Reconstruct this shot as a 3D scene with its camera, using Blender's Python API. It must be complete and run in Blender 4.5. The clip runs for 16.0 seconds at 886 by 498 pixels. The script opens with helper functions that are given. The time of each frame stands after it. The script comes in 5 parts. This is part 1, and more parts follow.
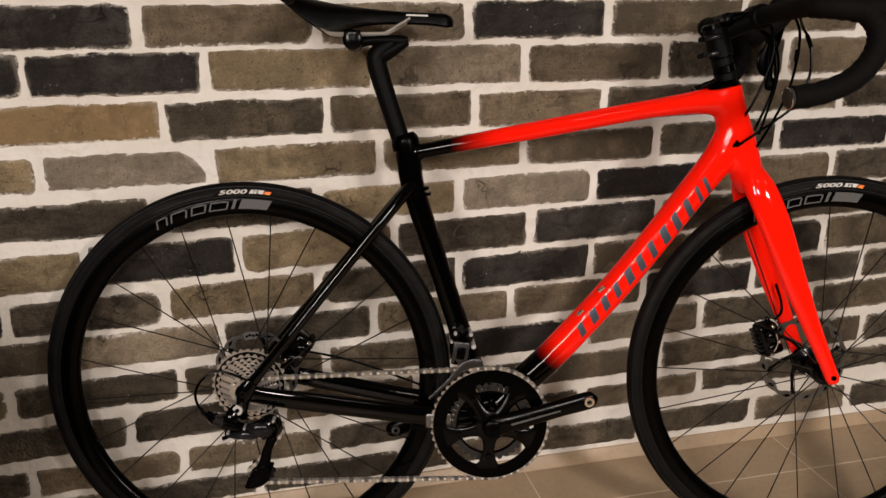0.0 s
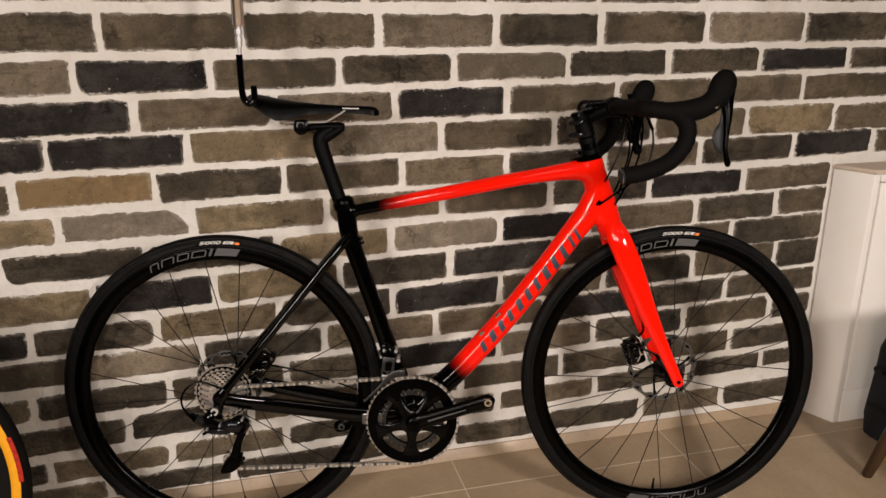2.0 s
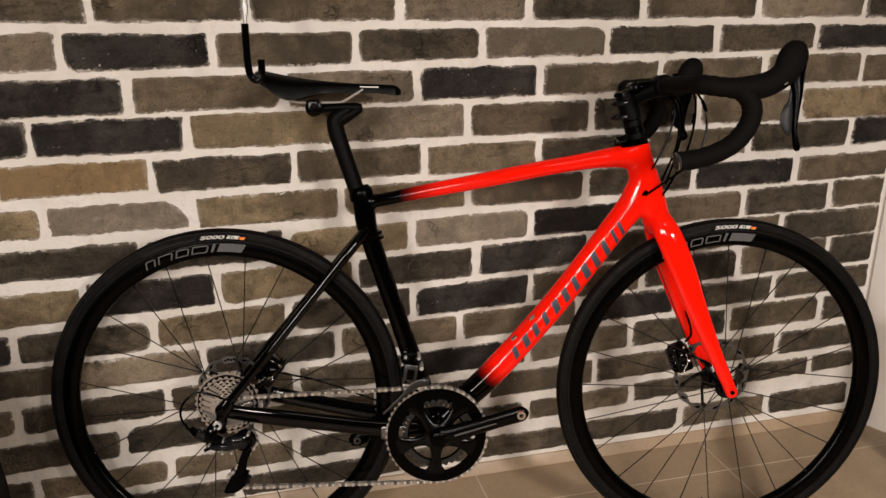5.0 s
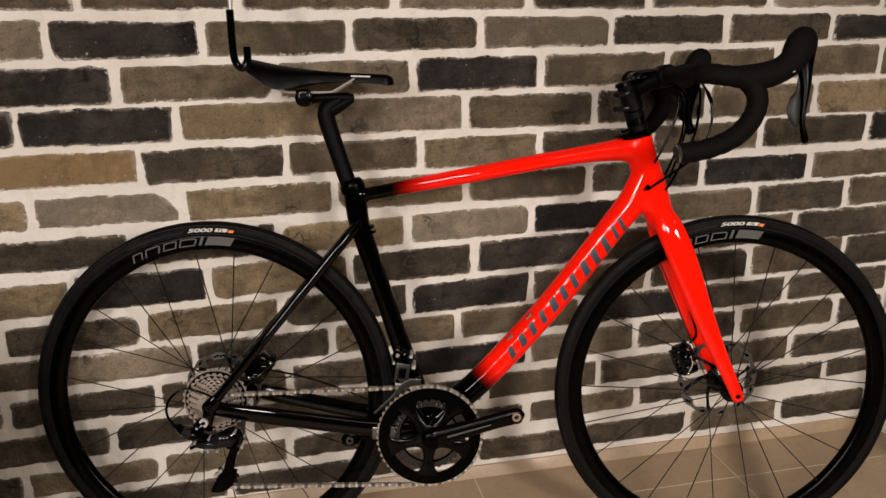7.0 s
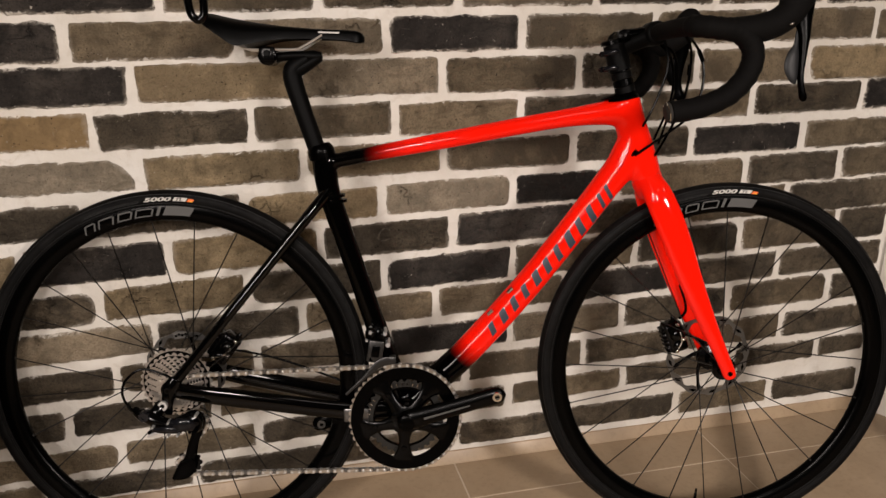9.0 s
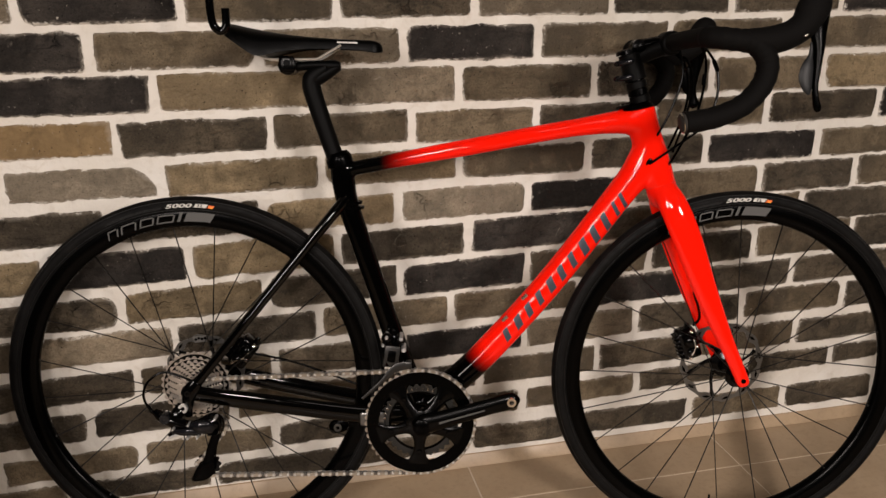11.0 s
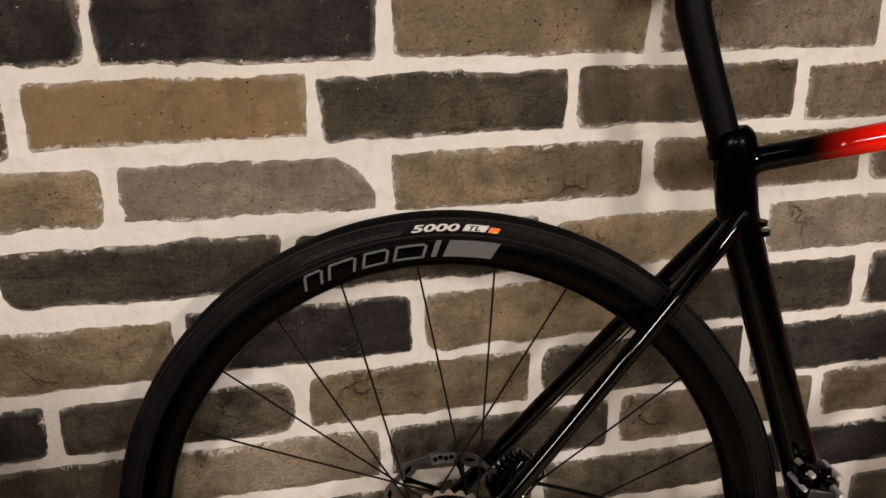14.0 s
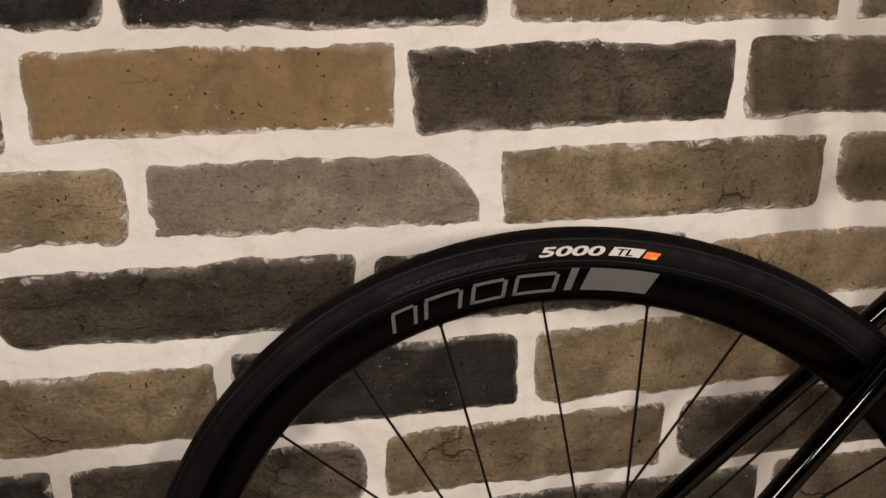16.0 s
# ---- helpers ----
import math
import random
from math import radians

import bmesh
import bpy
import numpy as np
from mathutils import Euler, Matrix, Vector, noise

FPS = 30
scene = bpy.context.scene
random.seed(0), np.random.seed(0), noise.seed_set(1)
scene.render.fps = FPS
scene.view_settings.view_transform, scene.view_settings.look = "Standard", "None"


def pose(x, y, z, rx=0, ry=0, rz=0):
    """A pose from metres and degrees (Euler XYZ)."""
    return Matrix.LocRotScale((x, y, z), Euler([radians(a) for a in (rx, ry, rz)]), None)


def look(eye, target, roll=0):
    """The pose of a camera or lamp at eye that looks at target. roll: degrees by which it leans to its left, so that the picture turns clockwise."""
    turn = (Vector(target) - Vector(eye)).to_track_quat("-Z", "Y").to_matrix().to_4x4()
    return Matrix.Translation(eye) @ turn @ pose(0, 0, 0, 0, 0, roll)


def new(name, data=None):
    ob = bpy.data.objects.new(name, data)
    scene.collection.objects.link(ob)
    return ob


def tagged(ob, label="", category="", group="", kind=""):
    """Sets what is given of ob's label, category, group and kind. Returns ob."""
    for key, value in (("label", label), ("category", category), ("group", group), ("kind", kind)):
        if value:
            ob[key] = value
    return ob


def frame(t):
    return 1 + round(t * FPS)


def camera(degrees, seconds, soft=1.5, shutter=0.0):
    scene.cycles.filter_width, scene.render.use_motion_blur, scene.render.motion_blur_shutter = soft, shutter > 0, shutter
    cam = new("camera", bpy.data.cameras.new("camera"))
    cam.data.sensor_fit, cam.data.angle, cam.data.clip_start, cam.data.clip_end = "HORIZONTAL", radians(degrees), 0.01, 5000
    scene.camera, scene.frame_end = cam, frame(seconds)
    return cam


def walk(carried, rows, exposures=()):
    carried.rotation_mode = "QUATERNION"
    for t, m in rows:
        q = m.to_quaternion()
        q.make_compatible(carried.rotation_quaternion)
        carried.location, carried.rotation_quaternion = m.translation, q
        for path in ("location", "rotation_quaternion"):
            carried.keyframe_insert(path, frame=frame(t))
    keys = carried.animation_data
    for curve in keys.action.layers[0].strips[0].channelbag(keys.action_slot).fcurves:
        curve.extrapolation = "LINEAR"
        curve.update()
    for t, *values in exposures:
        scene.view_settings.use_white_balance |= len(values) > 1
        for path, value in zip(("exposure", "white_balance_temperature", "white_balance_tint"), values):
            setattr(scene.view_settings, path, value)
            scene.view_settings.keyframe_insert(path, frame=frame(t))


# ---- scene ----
cam = camera(60.06, 16.0)
PATH = [
    (0, (-0.4950, -1.3408, 0.9465), (-0.0502, 0.5113, 0.3367), 0.10),
    (0.5, (-0.5057, -1.4455, 1.0472), (-0.0659, 0.4103, 0.4452), 0.03),
    (1, (-0.5020, -1.5457, 1.0993), (-0.0684, 0.3152, 0.5087), -0.00),
    (1.5, (-0.4938, -1.6413, 1.1148), (-0.0525, 0.2167, 0.5206), -0.04),
    (2, (-0.4634, -1.6895, 1.1237), (0.0238, 0.1553, 0.5242), 0.11),
    (2.5, (-0.4321, -1.6771, 1.1297), (0.1059, 0.1562, 0.5383), 0.01),
    (3, (-0.4124, -1.6564, 1.1219), (0.1834, 0.1583, 0.5287), 0.10),
    (3.5, (-0.4047, -1.6133, 1.1038), (0.2215, 0.1900, 0.5074), 0.09),
    (4, (-0.4399, -1.5630, 1.0816), (0.1715, 0.2459, 0.4864), 0.05),
    (4.5, (-0.4705, -1.5369, 1.0726), (0.0584, 0.2949, 0.4687), 0.07),
    (7, (-0.4054, -1.5012, 1.0441), (0.0126, 0.3602, 0.4438), -0.06),
    (7.5, (-0.3845, -1.4618, 1.0080), (0.0658, 0.3873, 0.3931), -0.03),
    (8, (-0.3747, -1.4335, 0.9836), (0.0854, 0.4102, 0.3599), 0.10),
    (10.5, (-0.3771, -1.4432, 0.9890), (0.0557, 0.4077, 0.3670), 0.06),
    (11, (-0.3825, -1.4464, 0.9997), (0.0403, 0.4067, 0.3774), 0.06),
    (11.5, (-0.3790, -1.4385, 0.9953), (0.0403, 0.4145, 0.3706), 0.10),
    (12, (-0.3910, -1.4351, 1.0028), (0.0195, 0.4235, 0.3887), 0.00),
    (12.5, (-0.4123, -1.3803, 1.0076), (-0.0070, 0.4818, 0.4007), -0.05),
    (13, (-0.4665, -1.2321, 0.9878), (-0.0594, 0.6351, 0.3978), -0.18),
    (13.5, (-0.5635, -0.9582, 0.9045), (-0.1628, 0.9118, 0.3192), -0.14),
    (14, (-0.6621, -0.7744, 0.8550), (-0.3134, 1.1005, 0.2525), -0.24),
    (14.5, (-0.7009, -0.6783, 0.8195), (-0.3908, 1.1990, 0.2034), -0.14),
    (15, (-0.6985, -0.5896, 0.8380), (-0.4041, 1.2914, 0.2255), -0.22),
    (15.5, (-0.7117, -0.5866, 0.8397), (-0.4286, 1.2969, 0.2296), -0.16),
    (16, (-0.7053, -0.5793, 0.8205), (-0.4222, 1.3045, 0.2113), -0.17),
]
walk(cam, [(t, look(eye, target, roll)) for t, eye, target, roll in PATH])

# ---- world and light ----
world = bpy.data.worlds.new("room_air")
scene.world = world
world.use_nodes = True
world.node_tree.nodes["Background"].inputs[0].default_value = (1.0, 0.86, 0.70, 1)
world.node_tree.nodes["Background"].inputs[1].default_value = 0.02


# area lamps added out of view; none is a known fitting
def unseen_lamp(place, target, watts, size, colour=(1.0, 0.885, 0.815), spread=180):
    data = bpy.data.lights.new("unseen_lamp", "AREA")
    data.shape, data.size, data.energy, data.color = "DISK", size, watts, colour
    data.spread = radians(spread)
    ob = new("unseen_lamp", data)
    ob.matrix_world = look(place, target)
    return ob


# overhead lamps out of view, suggested by the highlights and kept weak
for x, watts in ((-1.35, 0.4), (0.0, 1.4), (1.35, 1.7)):
    unseen_lamp((x, -2.15, 2.45), (x * 0.8, 0.0, 0.4), watts, 0.36)
# fill lamps added behind, beamed low to even the light on the wall
for x, watts in ((-0.75, 10), (0.85, 20.5)):
    unseen_lamp((x, -3.0, 1.62), (x * 0.8, 0.0, -0.2), watts, 0.40, spread=115)
corner_lamp = unseen_lamp((-2.0, -3.0, 1.72), (0.4, 0.0, -0.2), 28, 0.45, spread=115)  # tall lamp added unseen in the corner behind, placed by the tubes' highlights
corner_lamp.data.shape, corner_lamp.data.size_y = "RECTANGLE", 1.15


# ---- materials ----
def mat(name, colour, rough=0.5, metal=0.0, spec=0.5, coat=0.0):
    m = bpy.data.materials.new(name)
    m.use_nodes = True
    b = m.node_tree.nodes["Principled BSDF"]
    b.inputs["Base Color"].default_value = (*colour, 1)
    b.inputs["Roughness"].default_value = rough
    b.inputs["Metallic"].default_value = metal
    b.inputs["Specular IOR Level"].default_value = spec
    b.inputs["Coat Weight"].default_value = coat
    b.inputs["Coat Roughness"].default_value = 0.06
    return m


class Nodes:
    """Short names for building a material's node tree."""

    def __init__(self, m):
        self.tree = m.node_tree
        self.bsdf = self.tree.nodes["Principled BSDF"]
        self.coords = self.tree.nodes.new("ShaderNodeTexCoord").outputs["Object"]

    def link(self, a, b):
        self.tree.links.new(a, b)

    def noise(self, scale, detail=4, rough=0.55, vector=None, distortion=0.0):
        n = self.tree.nodes.new("ShaderNodeTexNoise")
        n.inputs["Scale"].default_value, n.inputs["Detail"].default_value = scale, detail
        n.inputs["Roughness"].default_value, n.inputs["Distortion"].default_value = rough, distortion
        self.link(vector or self.coords, n.inputs["Vector"])
        return n.outputs["Fac"]

    def ramp(self, fac, stops):
        n = self.tree.nodes.new("ShaderNodeValToRGB")
        e = n.color_ramp.elements
        while len(e) < len(stops):
            e.new(0.5)
        for el, (p, c) in zip(e, stops):
            el.position, el.color = p, (c, c, c, 1) if isinstance(c, (int, float)) else (*c, 1)
        self.link(fac, n.inputs["Fac"])
        return n.outputs["Color"]

    def mix(self, fac, a, b, kind="MIX"):
        n = self.tree.nodes.new("ShaderNodeMix")
        n.data_type, n.blend_type = "RGBA", kind
        for value, socket in ((fac, n.inputs[0]), (a, n.inputs[6]), (b, n.inputs[7])):
            if isinstance(value, (int, float)):
                socket.default_value = value
            elif isinstance(value, tuple):
                socket.default_value = (*value, 1)
            else:
                self.link(value, socket)
        return n.outputs[2]

    def math(self, op, a, b=0.0, c=0.0):
        n = self.tree.nodes.new("ShaderNodeMath")
        n.operation = op
        for value, socket in zip((a, b, c), n.inputs):
            if isinstance(value, (int, float)):
                socket.default_value = value
            else:
                self.link(value, socket)
        return n.outputs[0]

    def bump(self, height, strength, distance):
        n = self.tree.nodes.new("ShaderNodeBump")
        n.inputs["Strength"].default_value, n.inputs["Distance"].default_value = strength, distance
        self.link(height, n.inputs["Height"])
        self.link(n.outputs["Normal"], self.bsdf.inputs["Normal"])

    def colour(self, c):
        self.link(c, self.bsdf.inputs["Base Color"])

    def rough(self, r):
        self.link(r, self.bsdf.inputs["Roughness"])

    def moved(self):
        """Object coordinates shifted by a random step for each object."""
        info = self.tree.nodes.new("ShaderNodeObjectInfo")
        n = self.tree.nodes.new("ShaderNodeVectorMath")
        n.operation = "MULTIPLY_ADD"
        self.link(info.outputs["Random"], n.inputs[0])
        n.inputs[1].default_value = (37.0, 19.0, 53.0)
        self.link(self.coords, n.inputs[2])
        return n.outputs[0], info.outputs["Random"]


def brick_material(name, colour, dirt, blotch, rugged=1.0):
    """Fired clay: cloudy tone, sooty patches, pits and cracks with painted shade, white specks and lime left along the
    edges.
    """
    m = mat(name, colour, 0.88, 0, 0.2)
    n = Nodes(m)
    v, rnd = n.moved()
    big = n.noise(4.6, 3, 0.5, v, 0.5)
    mid = n.noise(42, 6, 0.66, v, 0.3)
    fine = n.noise(300, 3, 0.65, v)
    pits = n.noise(250, 2, 0.5, v)
    pore_shade = tuple(x * 0.30 for x in colour)
    c = n.mix(n.ramp(big, [(0.44, 0.0), (0.58, blotch)]), colour, dirt)
    c = n.mix(n.ramp(n.noise(11, 4, 0.6, v, 0.7), [(0.50, 0.0), (0.66, 0.75)]), c, tuple(x * 0.42 for x in colour))
    c = n.mix(n.ramp(n.noise(16, 4, 0.6, v, 0.5), [(0.54, 0.0), (0.72, 0.5)]), c, tuple(min(1.0, x * 1.55) for x in colour))
    c = n.mix(n.ramp(mid, [(0.32, 0.75 * min(rugged, 1.0)), (0.50, 0.0)]), c, tuple(x * 0.5 for x in colour))
    # relief shade put into the colour of grain, pits and cracks; bumps alone show little
    c = n.mix(n.ramp(fine, [(0.34, 0.44 * min(rugged, 1.0)), (0.54, 0.0)]), c, pore_shade)
    drawn = n.tree.nodes.new("ShaderNodeMapping")
    drawn.inputs["Scale"].default_value = (0.22, 1.0, 1.0)
    n.link(v, drawn.inputs["Vector"])
    streak = n.noise(46, 5, 0.7, drawn.outputs[0], 0.6)
    c = n.mix(n.ramp(streak, [(0.33, 0.6 * min(rugged, 1.0)), (0.46, 0.0)]), c, tuple(x * 0.45 for x in colour))
    hole = n.ramp(pits, [(0.268, 1.0), (0.300, 0.0)])
    c = n.mix(hole, c, tuple(x * 0.10 for x in colour))
    cells = n.tree.nodes.new("ShaderNodeTexVoronoi")
    cells.feature = "DISTANCE_TO_EDGE"
    cells.inputs["Scale"].default_value = 17
    bent = n.tree.nodes.new("ShaderNodeVectorMath")
    bent.operation = "MULTIPLY_ADD"
    ripple = n.tree.nodes.new("ShaderNodeTexNoise")
    ripple.inputs["Scale"].default_value, ripple.inputs["Detail"].default_value = 34, 4
    n.link(v, ripple.inputs["Vector"])
    n.link(ripple.outputs["Color"], bent.inputs[0])
    bent.inputs[1].default_value = (0.075, 0.075, 0.075)
    n.link(v, bent.inputs[2])
    n.link(bent.outputs[0], cells.inputs["Vector"])
    where = n.ramp(n.noise(11, 2, 0.5, v), [(0.61, 0.0), (0.70, 1.0)])
    crack = n.math("MULTIPLY", n.ramp(cells.outputs["Distance"], [(0.0, 1.0), (0.05, 0.0)]), where)
    c = n.mix(n.math("MULTIPLY", crack, 0.36), c, pore_shade)
    specks = n.math("MULTIPLY", n.ramp(n.noise(210, 2, 0.6, v), [(0.70, 0.0), (0.74, 1.0)]), n.ramp(n.noise(15, 3, 0.6, v), [(0.5, 0.0), (0.62, 1.0)]))
    c = n.mix(n.math("MULTIPLY", specks, 0.7), c, (0.55, 0.50, 0.43))
    smear = n.ramp(n.noise(24, 6, 0.78, v, 1.3), [(0.63, 0.0), (0.76, 0.30)])
    c = n.mix(smear, c, (0.50, 0.45, 0.38))
    c = n.mix(1.0, c, n.ramp(rnd, [(0.0, 0.75), (1.0, 1.22)]), "MULTIPLY")
    edge = n.tree.nodes.new("ShaderNodeAttribute")
    edge.attribute_name = "lime"
    ragged = n.math("ADD", edge.outputs["Fac"], n.math("MULTIPLY", n.math("SUBTRACT", n.noise(75, 5, 0.75, v, 0.5), 0.5), 1.7))
    film = n.math("ADD", edge.outputs["Fac"], n.math("MULTIPLY", n.math("SUBTRACT", n.noise(19, 4, 0.6, v, 0.4), 0.5), 1.6))
    c = n.mix(n.ramp(film, [(0.50, 0.0), (1.15, 0.42)]), c, (0.48, 0.43, 0.36))
    lime = n.ramp(ragged, [(0.74, 0.0), (0.95, 0.9)])
    c = n.mix(lime, c, (0.74, 0.70, 0.63))
    n.colour(c)
    h = n.math("ADD", n.math("MULTIPLY", mid, 1.2), n.math("MULTIPLY", fine, 0.30))
    h = n.math("ADD", h, n.math("MULTIPLY", streak, 0.7))
    h = n.math("SUBTRACT", h, n.math("MULTIPLY", hole, 0.55))
    h = n.math("SUBTRACT", h, n.math("MULTIPLY", crack, 0.6))
    h = n.math("ADD", h, n.math("MULTIPLY", n.noise(110, 4, 0.6, v), 0.5))
    n.bump(h, 1.0, 0.0066 * rugged)
    return m


BRICK = {
    "k": brick_material("brick_black", (0.0270, 0.0232, 0.0205), (0.0660, 0.0560, 0.0470), 0.65),
    "d": brick_material("brick_charcoal", (0.0850, 0.0690, 0.0495), (0.1640, 0.1300, 0.0885), 0.85, 2.1),
    "m": brick_material("brick_umber", (0.1700, 0.1320, 0.0850), (0.0680, 0.0550, 0.0400), 0.85, 1.1),
    "g": brick_material("brick_grey", (0.2350, 0.1890, 0.1310), (0.1120, 0.0920, 0.0670), 0.8),
    "l": brick_material("brick_pale", (0.4000, 0.3340, 0.2440), (0.1700, 0.1420, 0.1080), 0.55, 0.9),
    "o": brick_material("brick_olive", (0.3050, 0.2310, 0.1360), (0.1600, 0.1210, 0.0740), 0.75, 1.0),
    "t": brick_material("brick_tan", (0.2850, 0.1930, 0.0960), (0.2250, 0.1540, 0.0780), 0.6, 0.35),
}

mortar = mat("mortar", (0.80, 0.75, 0.68), 0.9, 0, 0.2)
n = Nodes(mortar)
c = n.mix(n.ramp(n.noise(6, 4, 0.55), [(0.35, 0.0), (0.7, 0.7)]), (0.765, 0.735, 0.682), (0.66, 0.617, 0.546))
c = n.mix(n.ramp(n.noise(2.6, 4, 0.6), [(0.46, 0.0), (0.66, 0.55)]), c, (0.52, 0.470, 0.395))
c = n.mix(n.ramp(n.noise(34, 5, 0.7, None, 0.8), [(0.30, 0.40), (0.46, 0.0)]), c, (0.52, 0.46, 0.38))
c = n.mix(n.ramp(n.noise(120, 3, 0.6), [(0.22, 0.8), (0.27, 0.0)]), c, (0.30, 0.25, 0.20))
n.colour(c)
h = n.math("ADD", n.noise(15, 3, 0.5), n.math("MULTIPLY", n.noise(48, 4, 0.55), 0.35))
n.bump(n.math("ADD", h, n.math("MULTIPLY", n.noise(300, 3, 0.6), 0.04)), 0.8, 0.014)

tile_stone = mat("floor_tile", (0.33, 0.225, 0.145), 0.38, 0, 0.45)
n = Nodes(tile_stone)
v, rnd = n.moved()
c = n.mix(n.ramp(n.noise(3.5, 6, 0.62, v, 1.0), [(0.3, 0.0), (0.72, 1.0)]), (0.33, 0.240, 0.152), (0.43, 0.320, 0.208))
c = n.mix(n.ramp(n.noise(90, 4, 0.7, v), [(0.3, 0.3), (0.5, 0.0)]), c, (0.20, 0.14, 0.09))
n.colour(c)
n.rough(n.ramp(n.noise(11, 4, 0.6, v), [(0.3, 0.30), (0.7, 0.52)]))
n.bump(n.noise(160, 3, 0.5, v), 0.12, 0.001)
grout = mat("grout", (0.62, 0.52, 0.40), 0.9)

# unseen walls and ceiling: tones kept dark so glossy blacks reflect little
plaster = mat("plaster", (0.13, 0.12, 0.11), 0.85, 0, 0.25)
n = Nodes(plaster)
n.colour(n.mix(n.ramp(n.noise(4, 5, 0.6), [(0.3, 0.0), (0.75, 1.0)]), (0.15, 0.137, 0.125), (0.11, 0.10, 0.09)))
n.bump(n.noise(120, 3, 0.5), 0.15, 0.001)
ceiling_paint = mat("ceiling_paint", (0.30, 0.28, 0.25), 0.9, 0, 0.2)

white_lacquer = mat("white_lacquer", (0.80, 0.76, 0.69), 0.42, 0, 0.4)
n = Nodes(white_lacquer)
c = n.mix(n.ramp(n.noise(6, 4, 0.6), [(0.3, 0.0), (0.75, 0.6)]), (0.90, 0.865, 0.80), (0.83, 0.785, 0.71))
c = n.mix(n.ramp(n.noise(34, 5, 0.75, None, 1.5), [(0.70, 0.0), (0.77, 0.35)]), c, (0.50, 0.43, 0.34))
n.colour(c)

# gloss paint that fades from black to red along the top tube and the down tube
RED = (0.90, 0.009, 0.002)
frame_paint = mat("frame_paint", RED, 0.05, 0, 0.5, 0.0)
n = Nodes(frame_paint)
sep = n.tree.nodes.new("ShaderNodeSeparateXYZ")
n.link(n.coords, sep.inputs[0])
X, Z = sep.outputs["X"], sep.outputs["Z"]


def step(fac, lo, hi):
    r = n.tree.nodes.new("ShaderNodeMapRange")
    r.interpolation_type = "SMOOTHSTEP"
    r.inputs["From Min"].default_value, r.inputs["From Max"].default_value = lo, hi
    n.link(fac, r.inputs["Value"])
    return r.outputs["Result"]


along = n.math("ADD", n.math("MULTIPLY", X, 0.66), n.math("MULTIPLY", Z, 0.75))
top = n.math("MULTIPLY", step(X, 0.335, 0.425), step(Z, 0.680, 0.681))
down = n.math("MULTIPLY", step(along, 0.598, 0.650), step(X, 0.44, 0.441))
red_part = n.math("MAXIMUM", top, down)
n.colour(n.mix(red_part, (0.0005, 0.0005, 0.0005), RED))
n.link(n.math("MULTIPLY_ADD", red_part, 0.13, 0.14), n.bsdf.inputs["Specular IOR Level"])
fork_paint = mat("fork_paint", RED, 0.05, 0, 0.4, 0.0)
logo_grey = mat("logo_grey", (0.042, 0.050, 0.066), 0.45, 0.0, 0.25)

gloss_black = mat("gloss_black", (0.0006, 0.0006, 0.0007), 0.09, 0, 0.20, 0.0)
satin_black = mat("satin_black", (0.0003, 0.0003, 0.0003), 0.24, 0, 0.055)
disc_black = mat("disc_black", (0.0058, 0.0055, 0.0051), 0.55, 0, 0.12)
n = Nodes(disc_black)
n.rough(n.ramp(n.noise(90, 4, 0.6), [(0.3, 0.48), (0.7, 0.62)]))
carbon_rim = mat("rim_black", (0.0005, 0.0005, 0.0005), 0.20, 0, 0.07)
anodised = mat("black_anodised", (0.0006, 0.0006, 0.0007), 0.2, 0.0, 0.16)
rubber = mat("tyre_rubber", (0.007, 0.0068, 0.0066), 0.62, 0, 0.10)
n = Nodes(rubber)
n.colour(n.mix(n.ramp(n.noise(25, 5, 0.7), [(0.4, 0.0), (0.75, 0.7)]), (0.0020, 0.0019, 0.0019), (0.0080, 0.0076, 0.0072)))
n.rough(n.ramp(n.noise(60, 6, 0.75), [(0.35, 0.40), (0.62, 0.72)]))
n.bump(n.noise(600, 4, 0.7), 0.4, 0.0009)
tape = mat("bar_tape", (0.0034, 0.0031, 0.0029), 0.72, 0, 0.07)
n = Nodes(tape)
n.bump(n.noise(900, 2, 0.6), 0.35, 0.0008)
saddle_cover = mat("saddle_cover", (0.0008, 0.0008, 0.0008), 0.34, 0, 0.08)
n = Nodes(saddle_cover)
n.bump(n.noise(800, 2, 0.5), 0.2, 0.0006)
steel = mat("steel", (0.60, 0.595, 0.585), 0.36, 0.6)
n = Nodes(steel)
n.rough(n.ramp(n.noise(220, 4, 0.6), [(0.3, 0.30), (0.7, 0.46)]))
dark_steel = mat("dark_steel", (0.15, 0.146, 0.14), 0.30, 0.9)
chain_plate = mat("chain_plate", (0.24, 0.23, 0.215), 0.34, 0.85)
link_plate_steel = mat("chain_outer_plate", (0.46, 0.42, 0.36), 0.28, 0.9)
cog_steel = mat("cog_steel", (0.47, 0.43, 0.385), 0.30, 0.85)
chrome = mat("chrome", (0.80, 0.77, 0.73), 0.08, 1.0)
spoke_steel = mat("spoke_steel", (0.008, 0.0076, 0.0072), 0.35, 0.2, 0.3)
grey_print = mat("grey_print", (0.060, 0.059, 0.056), 0.5)
white_print = mat("white_print", (0.56, 0.545, 0.51), 0.5)
orange_print = mat("orange_print", (0.85, 0.16, 0.02), 0.5)
yellow_wall = mat("yellow_sidewall", (0.80, 0.38, 0.018), 0.6)
n = Nodes(yellow_wall)
n.colour(n.mix(n.ramp(n.noise(70, 4, 0.6), [(0.35, 0.0), (0.7, 0.4)]), (0.86, 0.38, 0.006), (0.68, 0.28, 0.006)))
red_label = mat("red_label", (0.42, 0.018, 0.006), 0.5)
n = Nodes(red_label)
